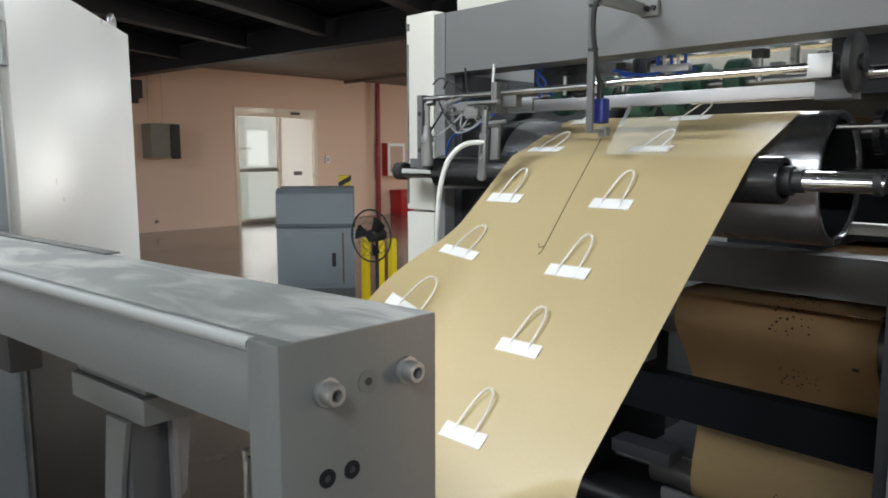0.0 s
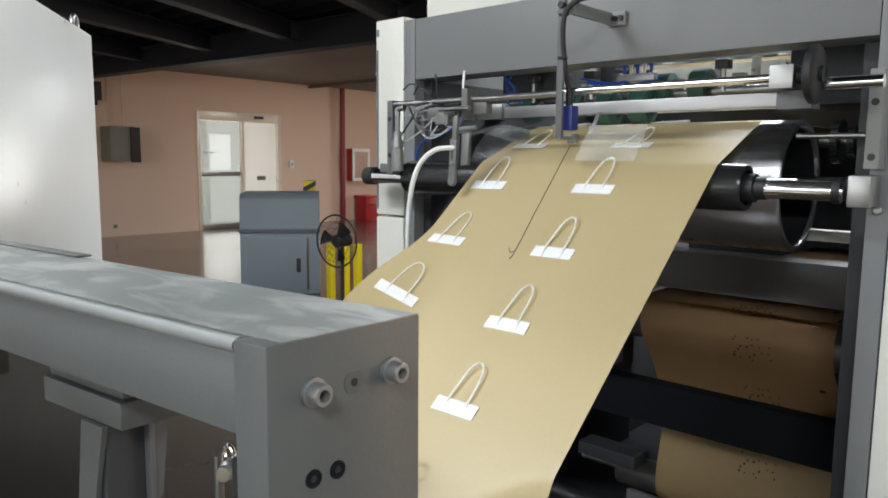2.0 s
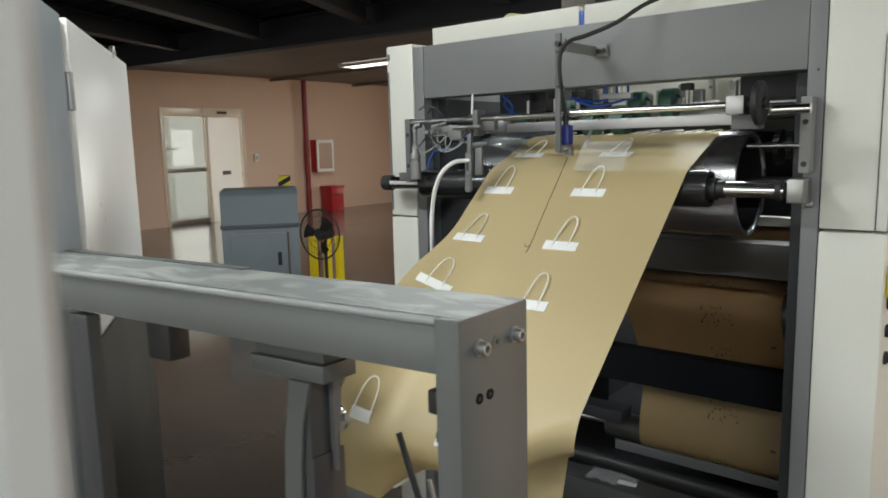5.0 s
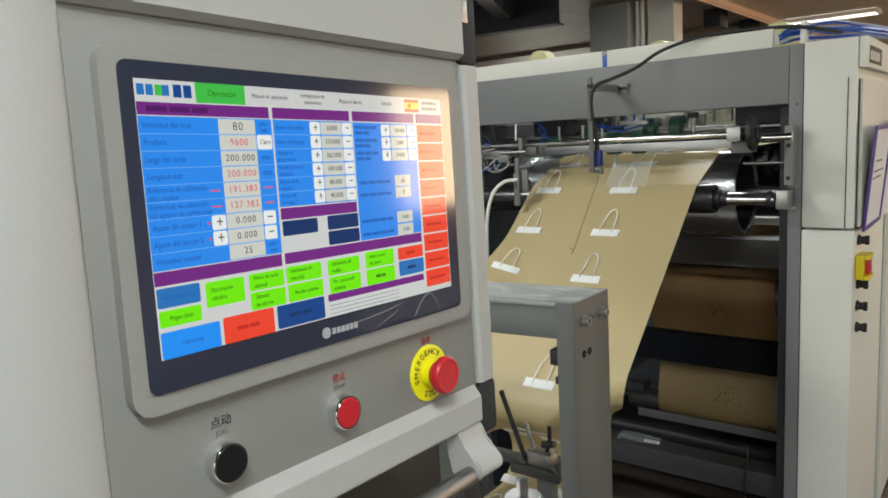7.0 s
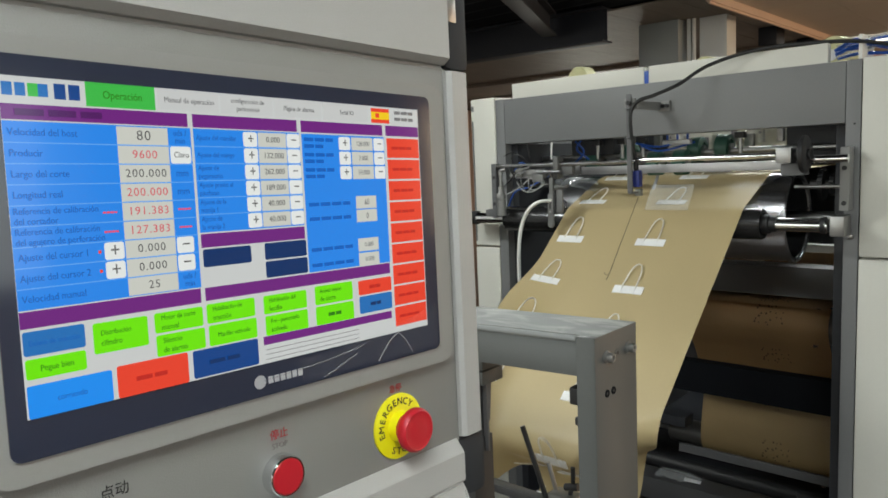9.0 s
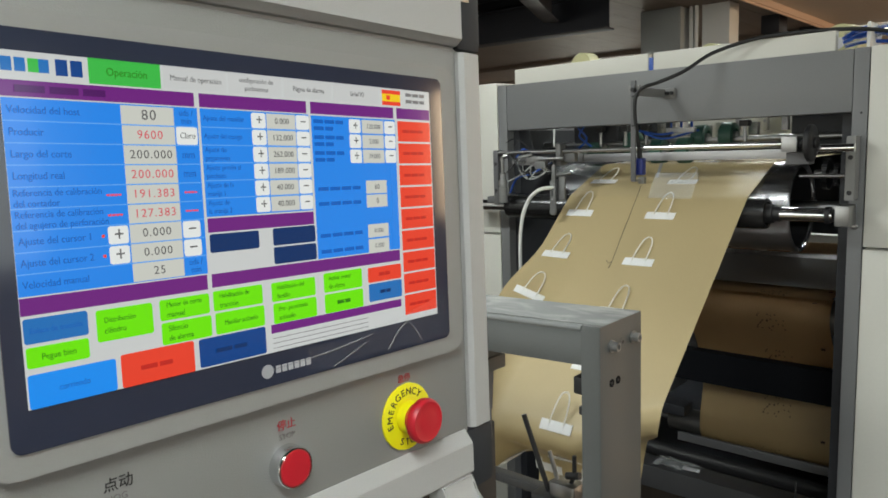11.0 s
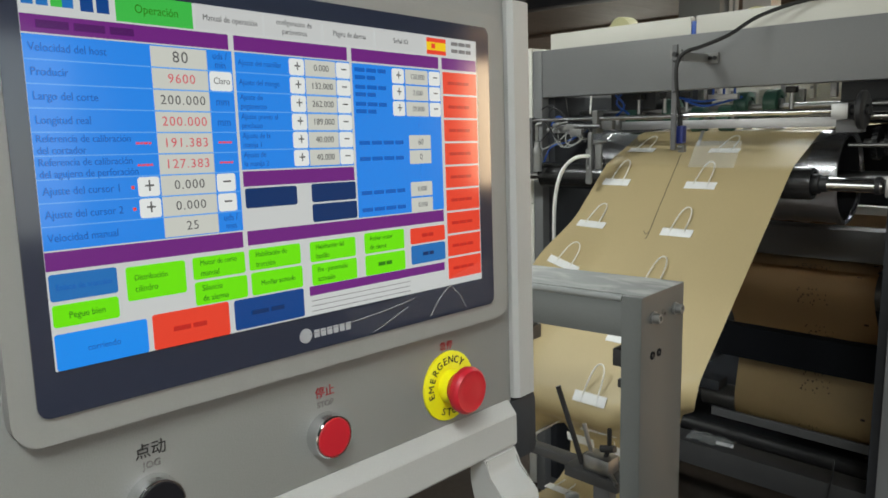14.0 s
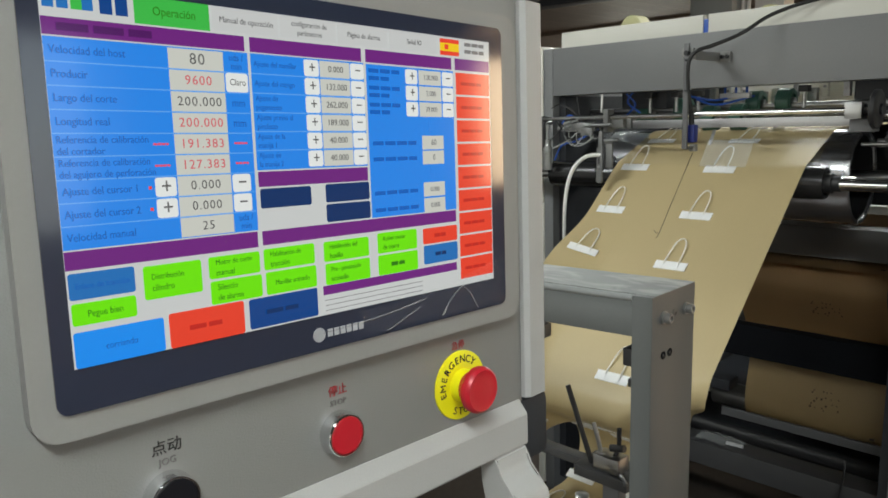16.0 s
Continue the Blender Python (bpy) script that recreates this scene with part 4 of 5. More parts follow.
part("strap", bx(B(), -0.066, -0.056, 0.0014, 0.003, 0.030, 0.085, 0.0004), ALU, cp)

# ---- kraft paper path ----
XR, XL, XF = -0.175, -0.775, -0.60
A1 = 40.4
SEG = [(4.8, 0.0), (radians(22.2) * 0.145, 1 / 0.145), (0.2244, 0.0), (radians(A1 - 22.2) * 0.0465, 1 / 0.0465), (0.70, 0.0),
       (radians(150 - A1) * 0.06, 1 / 0.06), (0.20, 0.0), (radians(150) * 0.10, -1 / 0.10), (5.4, 0.0)]
DS = 0.004
table = []
th, py, pz = 0.0, 1.425 + 4.8, 1.4655
lens, S_REF = 0.0, sum(a for a, _ in SEG[:4])
for L, k in SEG:
    n = max(1, round(L / DS))
    for i in range(n):
        table.append((lens - S_REF, py, pz, th))
        h = L / n
        tm = th + k * h / 2
        py, pz, th, lens = py - math.cos(tm) * h, pz - math.sin(tm) * h, th + k * h, lens + h
table.append((lens - S_REF, py, pz, th))
TAB = np.array(table)
S_MIN, S_MAX, S_BEND = TAB[0, 0], TAB[-1, 0], 0.70


def smooth(a, b, x):
    t = min(1.0, max(0.0, (x - a) / (b - a)))
    return t * t * (3 - 2 * t)


def web(s, x):
    """A point of the paper at s along its way from the guide roller and x across."""
    ext = 0.125 * smooth(XR + 0.01, XR - 0.17, x)
    q = min(max(s - ext if s > S_BEND + ext else min(s, S_BEND), S_MIN), S_MAX)
    add = (s - q) if s <= S_BEND + ext else ext
    y, z, t = (float(np.interp(q, TAB[:, 0], TAB[:, i])) for i in (1, 2, 3))
    a = radians(A1)
    y, z = y - add * math.cos(a), z - add * math.sin(a)
    n = Vector((0, -math.sin(t), math.cos(t)))
    w = 1 - 0.5 * smooth(0.72, 1.15, s)
    xc = -0.52
    p = Vector((xc + (x - xc) * w, y, z))
    if x < XF:
        phi = radians(88) * smooth(0.20, 0.86, s) * (1 - smooth(0.90, 1.10, s))
        r = 0.10
        if phi > 0.001:
            d = XF - x
            a = min(d / r, phi)
            rest = d - a * r
            p = Vector((xc + (XF - r * math.sin(a) - rest * math.cos(a) - xc) * w, y, z)) + n * (r * (1 - math.cos(a)) + rest * math.sin(a))
    return p


paper = thing("paper_web", "tan kraft paper web running down from the drum", "paper web", m=pose(-0.48, 1.15, 0))
PI = pose(-0.48, 1.15, 0).inverted()
xs = [XR + (XL - XR) * k / 40 for k in range(41)]
for nm, svals in (("feed_run", [S_MIN + 0.01, -3, -1.5, -0.8] + list(np.arange(-0.56, -0.34, 0.01))), ("front_sheet", list(np.arange(-0.35, 0.9801, 0.01))),
                  ("folded_run", list(np.arange(0.98, 1.45, 0.01)) + [1.6, 2.0, 3.0, 4.2, 5.4])):
    bm = B()
    grid = [[bm.verts.new(web(s, x)) for x in xs] for s in svals]
    for A, Bq in zip(grid, grid[1:]):
        for k in range(40):
            bm.faces.new((A[k], A[k + 1], Bq[k + 1], Bq[k]))
    bmesh.ops.recalc_face_normals(bm, faces=bm.faces[:])
    bmesh.ops.solidify(bm, geom=bm.faces[:], thickness=0.0006)
    part(nm, bm, KRAFT, paper, m=PI)

# lower web from the reel, wound round rollers inside the machine
feed = thing("feed_web", "brown kraft paper web wound between the lower rollers", "paper web", m=pose(-0.28, 1.62, 0))
FI = pose(-0.28, 1.62, 0).inverted()


def strip(name, pts, x0, x1, mat, label=""):
    bm = B()
    rows = []
    n = 16
    for p in pts:
        rows.append([bm.verts.new((x0 + (x1 - x0) * k / n, p[0], p[1])) for k in range(n + 1)])
    for A, Bq in zip(rows, rows[1:]):
        for k in range(n):
            bm.faces.new((A[k], A[k + 1], Bq[k + 1], Bq[k]))
    bmesh.ops.solidify(bm, geom=bm.faces[:], thickness=0.0008)
    return part(name, bm, mat, feed, label, FI)


FX0, FX1 = -0.545, -0.048
FEED = [(6.4, 0.335), (3.0, 0.335), (1.82, 0.335), (1.755, 0.340), (1.705, 0.365), (1.682, 0.41), (1.682, 0.47), (1.70, 0.55), (1.718, 0.64), (1.716, 0.72),
        (1.670, 0.80), (1.615, 0.87), (1.590, 0.92), (1.600, 0.965), (1.635, 0.990), (1.70, 1.000), (3.0, 1.000), (6.4, 1.000)]
feed_pts = [(v.y, v.z) for v in curve_pts([(0, a, c) for a, c in FEED], 8)]
# lower run: kraft again, lightened in colour for the light reaching it
strip("lower_run", [p for p in feed_pts if p[1] < 0.675], FX0 + 0.025, FX1, material("kraft_paper_lower_lit", (0.52, 0.375, 0.185), 0.5, 0, 300, 0.06, 5, 0.08, 0.03))
strip("upper_run", [p for p in feed_pts if p[1] > 0.66], FX0, FX1, KRAFT_DARK)
fd = [0.0]
for p, q in zip(feed_pts, feed_pts[1:]):
    fd.append(fd[-1] + math.dist(p, q))
fy, fz = [p[0] for p in feed_pts], [p[1] for p in feed_pts]
k0 = min(range(len(feed_pts)), key=lambda k: abs(fz[k] - 0.617) + (fy[k] > 1.9))
FD0 = fd[k0] + (0.617 - fz[k0])


def feed_pose(d):
    y, z = np.interp(d, fd, fy), np.interp(d, fd, fz)
    y2, z2 = np.interp(d + 0.01, fd, fy), np.interp(d + 0.01, fd, fz)
    a = math.atan2(z2 - z, y2 - y)
    m = pose(-0.243, y, z, math.degrees(a) - 90)
    return m @ Matrix.Translation((0, -0.0012, 0))


DARK_ROLL = material("dark_worn_roller", (0.13, 0.125, 0.12), 0.35, 0.6, 90, 0.1, 8, 0.2, 0.01)
roller("feed_roller", -0.60, 0.02, 1.652, 0.925, 0.060, DARK_ROLL, 0.016, -0.72, 0.066)
roller("feed_roller", -0.66, 0.02, 1.732, 0.412, 0.048, DARK_ROLL, 0.010, -0.80, 0.066)
roller("feed_roller", -1.0, 0.02, 1.66, 0.29, 0.03, BLACK, 0.010, -1.1, 0.066)
mpart("roller_knob", lathe(B(), (0.012, 1.56, 0.815), (-1, 0, 0), [(0, 0.018), (0.02, 0.018), (0.024, 0.012)], 16), STEEL)


def dots():
    """A block of punched marks, one rigid piece that rides on the paper."""
    ob = thing("punched_mark", "block of small dark punched dots on the brown paper", "paper marks", "punched marks")
    bm = B()
    rnd = random.Random(5)
    for i in range(6):
        for j in range(4):
            if rnd.random() < 0.86:
                cx, cz = -0.045 + 0.018 * i + rnd.uniform(-0.007, 0.007), -0.03 + 0.02 * j + rnd.uniform(-0.006, 0.006)
                rd = rnd.uniform(0.0022, 0.0038)
                lathe(bm, (cx, 0.0, cz), (0, -1, 0), [(0, rd), (0.0007, rd)], 8)
    tagged(part("dot_block", bm, BROWN_MARK, ob), kind="stuff")
    part("register_mark", bx(B(), 0.160, 0.174, -0.0009, 0, -0.095, -0.087), BROWN_MARK, ob)
    return ob


mark = dots()
marks = [(mark if not k else copy_thing(mark, pose(0, 0, 0)), FD0 + 0.191 * (k - 23)) for k in range(27)]

# ---- twisted handles glued to the paper ----
PITCH, PERIOD, S0 = 0.191, 0.7506, 0.1425
handle = thing("rope_loop", "white twisted paper carry loop on a glued white patch", "carry loop", "carry loops")
bm = B()
bx(bm, -0.0475, 0.0475, -0.0145, 0.0145, 0.0008, 0.0022, 0.0004)
bx(bm, -0.0248, -0.0192, -0.014, 0.014, 0.0018, 0.0034, 0.0009)
bx(bm, 0.0192, 0.0248, -0.014, 0.014, 0.0018, 0.0034, 0.0009)
part("patch", bm, PATCH, handle)
loop = curve_pts([(-0.025, 0.005, 0.0035), (-0.0215, 0.035, 0.005), (-0.0165, 0.064, 0.007), (-0.008, 0.085, 0.009), (0.004, 0.093, 0.010), (0.016, 0.088, 0.009),
                  (0.0235, 0.068, 0.007), (0.0255, 0.037, 0.005), (0.025, 0.005, 0.0035)], 6)
loop = [Vector((v.x * 0.87, v.y, v.z)) for v in loop]
part("cord", tube(B(), loop, 0.0020, 8), CORD, handle)
handles = []
for k in range(-24, 10):
    for hx in (-0.4135, -0.6985):
        h = handle if not handles else copy_thing(handle, pose(0, 0, 0))
        handles.append((h, S0 + PITCH * k, hx))


def handle_pose(s, x):
    p = web(s, x)
    e = 0.008
    ux = (web(s, x + e) - web(s, x - e)).normalized()
    us = (web(s - e, x) - web(s + e, x)).normalized()
    n = ux.cross(us).normalized()
    us = n.cross(ux)
    m = Matrix((ux, us, n)).transposed().to_4x4()
    m.translation = p + n * 0.0006
    return m

# ---- gantry in front ----
SH = 0.112
# edge rail grey, paler than the crossbeam
EDGE = material("pale_grey_edge", (0.22, 0.228, 0.228), 0.58, 0, 200, 0.08, 12, 0.2, 0.02)
# leg grey darkened to hold the shade under the crossbeam
LEG = material("gantry_leg_shaded", (0.036, 0.037, 0.040), 0.5, 0, 120, 0.06, 8, 0.2, 0.02)
gantry = thing("support_gantry", "grey painted steel gantry with bolted end plate", "gantry", m=pose(0, 0, 0))


def sheared(bm):
    for v in bm.verts:
        if v.co.x < 0:
            v.co.y += SH * (v.co.x)
    return bm


part("end_plate", sheared(bx(B(), -0.034, 0.0, 0.0, 0.143, 0.0, 1.25, 0.0025)), GANTRY, gantry)
bm = B()
prism(bm, [(0.0025, 1.182), (0.143, 1.182), (0.143, 1.2495), (0.012, 1.2495), (0.006, 1.2475), (0.0025, 1.243)], "x", -1.05, -0.0345)
part("crossbeam", sheared(bm), GANTRY, gantry)
part("top_sheet", sheared(bx(B(), -1.049, -0.001, 0.0125, 0.1425, 1.2496, 1.2503)), GANTRY_TOP, gantry, "scuffed grey top surface, paled for the light on it")
part("edge_rail", sheared(cyl(B(), (-1.05, 0.0055, 1.2445), (-0.0345, 0.0055, 1.2445), 0.0058, 14)), EDGE, gantry, "rounded pale edge rail")
part("end_shim", sheared(bx(B(), -1.04, -0.515, 0.134, 0.152, 1.2504, 1.2530, 0.001)), GANTRY, gantry)
for by in (0.037, 0.111):
    b = part("bolt", lathe(B(), (0.0, by, 1.211), (1, 0, 0), [(0, 0.0105), (0.003, 0.0105), (0.0032, 0.0082), (0.012, 0.0082), (0.0135, 0.0072), (0.0135, 0.0045), (0.007, 0.0042)], 24), BOLT, gantry, "socket head bolt with a washer")
    part("socket", lathe(B(), (0.0074, by, 1.211), (1, 0, 0), [(0, 0.0040), (0.0005, 0.0040)], 6), BLACK, b)
hp = part("threaded_hole", lathe(B(), (0.0, 0.074, 1.210), (1, 0, 0), [(0, 0.009), (0.0008, 0.009)], 24), GANTRY, gantry)
part("socket", lathe(B(), (0.0009, 0.074, 1.210), (1, 0, 0), [(0, 0.0032), (0.0004, 0.0032)], 12), BLACK, hp)
for hy in (0.0365, 0.058):
    hb = part("sunk_bolt", lathe(B(), (0.0, hy, 1.148), (1, 0, 0), [(0, 0.0068), (0.0012, 0.0068), (0.0012, 0.0056), (0.0006, 0.0054)], 24), MATT_BLACK, gantry)
    part("socket", lathe(B(), (0.0007, hy, 1.148), (1, 0, 0), [(0, 0.0026), (0.0005, 0.0026)], 6), BLACK, hb)
part("sensor_block", bx(B(), -0.054, -0.0345, 0.004, 0.04, 1.128, 1.158, 0.003), BLACK, gantry)
part("sensor_plug", bx(B(), -0.048, -0.0345, 0.01, 0.03, 1.09, 1.105, 0.003), BLACK, gantry)
part("spacer_plate", sheared(bx(B(), -0.384, -0.248, 0.039, 0.10, 1.1525, 1.1815, 0.002)), GANTRY, gantry)
part("bracket_plate", sheared(bx(B(), -0.390, -0.246, 0.035, 0.098, 1.124, 1.150, 0.002)), GANTRY, gantry)
part("shim_gap", sheared(bx(B(), -0.380, -0.252, 0.042, 0.097, 1.1502, 1.1524)), BLACK, gantry)
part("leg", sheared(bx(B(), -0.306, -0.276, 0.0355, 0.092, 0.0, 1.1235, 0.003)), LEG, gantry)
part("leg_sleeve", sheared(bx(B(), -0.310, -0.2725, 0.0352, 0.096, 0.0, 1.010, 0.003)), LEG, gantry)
bm = B()
prism(bm, [(-0.306, 1.1238), (-0.268, 1.1238), (-0.274, 1.10), (-0.284, 1.06), (-0.291, 1.0), (-0.295, 0.9), (-0.295, 0.0), (-0.326, 0.0), (-0.326, 0.95), (-0.320, 1.03)], "y", 0.0295, 0.0345)
part("leg_flange", sheared(bm), GANTRY, gantry)
part("gusset", sheared(bx(B(), -0.2755, -0.266, 0.072, 0.078, 0.98, 1.1235, 0.001)), DARKFRAME, gantry)
bm = B()
prism(bm, [(0.078, 1.122), (0.094, 1.122), (0.086, 1.04), (0.078, 1.03)], "x", -0.2755, -0.270)
part("rib", sheared(bm), DARKFRAME, gantry)
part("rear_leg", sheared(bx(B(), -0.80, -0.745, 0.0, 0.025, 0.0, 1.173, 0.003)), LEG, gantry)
part("guide_block", sheared(bx(B(), -0.66, -0.60, 0.05, 0.09, 1.10, 1.173, 0.006)), BLACK, gantry)

# ---- operator panel ----
PU = Vector((-0.00771, 0.99934, -0.03539)).normalized()
PV = Vector((-0.03353, 0.03511, 0.99882))
PV = (PV - PU * PU.dot(PV)).normalized()
PN = PU.cross(PV)
PM = Matrix((PU, PV, PN)).transposed().to_4x4()
PM.translation = Vector((0.1748, -0.7255, 1.5052)) - PN * 0.0112
panel = thing("operator_panel", "grey operator panel with a touch screen and push buttons", "control panel", m=PM)
part("housing", bx(B(), -0.30, 0.235, -0.240, 0.208, -0.15, -0.004, 0.008), PANEL_LIGHT, panel)
part("front_plate", bx(B(), -0.1925, 0.2028, -0.2065, 0.1305, -0.02, 0.0, 0.002), PANEL, panel, "finely textured grey front plate")
bm = B()
prism(bm, [(0.203, -0.02), (0.203, 0.003), (0.207, 0.0065), (0.228, 0.0055), (0.2365, -0.002), (0.2365, -0.10), (0.203, -0.10)], "y", 0, 1)
for v in bm.verts:
    v.co = Vector((v.co.x, -0.2025 + 0.331 * v.co.y, v.co.z))
part("side_column", bm, PANEL_LIGHT, panel)
bm = B()
prism(bm, [(-0.193, -0.02), (-0.193, 0.001), (-0.197, 0.004), (-0.222, 0.0045), (-0.245, 0.0), (-0.268, -0.010), (-0.286, -0.024), (-0.298, -0.045), (-0.298, -0.10)], "y", 0, 1)
for v in bm.verts:
    v.co = Vector((v.co.x, -0.241 + 0.449 * v.co.y, v.co.z))
part("side_column", bm, PANEL_LIGHT, panel)
bm = B()
prism(bm, [(0.1335, -0.02), (0.1335, 0.002), (0.1385, 0.0085), (0.192, 0.0085), (0.208, -0.004), (0.208, -0.10), (0.1335, -0.10)], "x", -0.1925, 0.2028)
part("top_frame", bm, PANEL_LIGHT, panel, smooth=False)
bm = B()
prism(bm, [(-0.2030, -0.02), (-0.2030, 0.001), (-0.2125, 0.0085), (-0.2140, 0.0095), (-0.2390, 0.0095), (-0.2410, 0.008), (-0.2410, -0.10), (-0.2030, -0.10)], "x", -0.1925, 0.1975)
part("bottom_ledge", bm, PANEL_LIGHT, panel, "projecting bevelled lower ledge", smooth=False)
for b0, b1 in ((0.130, 0.206), (-0.262, -0.2040)):
    part("corner_piece", bx(B(), 0.2035 if b0 > 0 else 0.199, 0.237, b0, b1, -0.12, 0.003, 0.008), CORNER, panel, "dark plastic corner piece")
part("badge", bx(B(), 0.206, 0.219, 0.172, 0.196, 0.0032, 0.0042, 0.0004), STEEL, panel)
bm = B()
prism(bm, round_rect(0.366, 0.2385, 0.014), "z", 0.0, 0.009)
bz = part("bezel", bm, BEZEL, panel, "silver-grey rounded screen bezel", pose(0.0065, -0.0068, 0))
bm = B()
prism(bm, round_rect(0.3355, 0.2145, 0.006), "z", 0.009, 0.0105)
gl = part("screen_glass", bm, NAVY_GLASS, panel, "glossy navy glass round the display", pose(0.0028, -0.0053, 0))

SX, SY, SW, SHH = -0.1555, 0.0904, 0.3107, 0.1807
disp = part("display", bx(B(), SX, SX + SW, SY - SHH, SY, 0.0106, 0.0112), glow("display_white", (0.80, 0.81, 0.84), 0.68), panel, "lit colour touch display")
COL = {"blue": (0.024, 0.225, 0.80), "navy": (0.006, 0.032, 0.13), "purple": (0.150, 0.020, 0.205), "green": (0.16, 0.74, 0.008), "green2": (0.055, 0.45, 0.07), "red": (0.76, 0.055, 0.030),
       "grey": (0.56, 0.56, 0.535), "tab": (0.54, 0.54, 0.56), "midblue": (0.02, 0.15, 0.46), "dblue": (0.008, 0.055, 0.24), "run": (0.015, 0.25, 0.86), "line": (0.12, 0.36, 0.85), "flag_y": (0.85, 0.55, 0.02), "white": (0.74, 0.75, 0.77)}
GLOW = {k: glow("display_" + k, c, 1.0) for k, c in COL.items()}
T_DARK, T_RED, T_BLUE = glow("display_text_dark", (0.13, 0.13, 0.135), 0.9), glow("display_text_red", (0.80, 0.08, 0.13), 0.9), glow("display_text_navy", (0.016, 0.115, 0.48), 0.9)
T_VALUE = glow("display_text_soft_red", (0.66, 0.13, 0.16), 0.9)
T_PALE = glow("display_text_pale", (0.28, 0.28, 0.30), 0.6)
T_BAR = glow("display_text_soft_blue", (0.009, 0.125, 0.55), 0.9)
T_HEAD = glow("display_text_violet", (0.085, 0.012, 0.13), 0.9)
T_DEEP = glow("display_text_deep_red", (0.55, 0.025, 0.02), 0.9)
T_GREEN = glow("display_text_green", (0.04, 0.27, 0.012), 0.7)


def cell(u0, v0, u1, v1, col, name="screen_field", lift=0.0):
    x0, x1, y0, y1 = SX + SW * u0, SX + SW * u1, SY - SHH * v1, SY - SHH * v0
    if name == "screen_button":
        bm = prism(B(), [((x0 + x1) / 2 + px, (y0 + y1) / 2 + py) for px, py in round_rect(x1 - x0, y1 - y0, 0.0014, 3)], "z", 0.0112 + lift, 0.0115 + lift)
        return part(name, bm, GLOW[col], disp, smooth=False)
    return part(name, bx(B(), x0, x1, y0, y1, 0.0112 + lift, 0.0115 + lift), GLOW[col], disp, smooth=False)


def word(u, v, words, size, mat=T_DARK, align="CENTER", lift=0.0, stretch=0.86, spacing=1.0):
    return text("caption", words, size, mat, disp, pose(SX + SW * u, SY - SHH * v, 0.0118 + lift + 0.0003), align, 0.0001, stretch, spacing)


def bars(u0, u1, v, mat, h=0.018, n=3, lift=0.0003):
    """Writing that cannot be read."""
    bm = B()
    w = (u1 - u0) / n
    for k in range(n):
        a, b = u0 + w * k, u0 + w * (k + (0.86 if k < n - 1 else 0.7))
        bx(bm, SX + SW * a, SX + SW * b, SY - SHH * (v + h / 2), SY - SHH * (v - h / 2), 0.0116 + lift, 0.0118 + lift)
    part("caption", bm, mat, disp, smooth=False)


# tabs
cell(0.139, 0.0, 0.268, 0.075, "green2", "screen_tab")
word(0.205, 0.038, "Operación", 0.0062, T_GREEN)
for a, b, w1, w2 in ((0.274, 0.404, "Manual de operación", ""), (0.410, 0.537, "configuración de", "parámetros"), (0.543, 0.672, "Página de alarma", ""), (0.678, 0.82, "Señal IO", "")):
    cell(a, 0.0, b, 0.072, "tab", "screen_tab")
    if w2:
        word((a + b) / 2, 0.024, w1, 0.0044), word((a + b) / 2, 0.052, w2, 0.0044)
    else:
        word((a + b) / 2, 0.038, w1, 0.0046)
for k, c in enumerate(("red", "flag_y", "red")):
    cell(0.831, (0.008, 0.024, 0.055)[k], 0.893, (0.024, 0.055, 0.071)[k], c, "flag_stripe")
cell(0.845, 0.030, 0.857, 0.048, "red", "flag_emblem", 0.0003)
bars(0.91, 0.985, 0.022, T_PALE, 0.014), bars(0.91, 0.985, 0.05, T_PALE, 0.014)
# maker's mark as plain shapes
for a, c in ((0.004, "midblue"), (0.024, "midblue"), (0.044, "green2"), (0.060, "midblue")):
    cell(a, 0.018, a + 0.016, 0.056, c, "logo_shape")
for a in (0.086, 0.110):
    cell(a, 0.014, a + 0.019, 0.060, "dblue", "logo_shape")
# heading bars
for a, b in ((0.0, 0.332), (0.343, 0.599), (0.611, 0.866), (0.878, 0.997)):
    cell(a, 0.080, b, 0.125, "purple")
for a, b, v0, v1 in ((0.0, 0.335, 0.683, 0.733), (0.345, 0.868, 0.684, 0.730), (0.344, 0.604, 0.495, 0.543), (0.476, 0.866, 0.898, 0.930)):
    cell(a, v0, b, v1, "purple")
bars(0.02, 0.18, 0.103, T_HEAD, 0.02, 3)
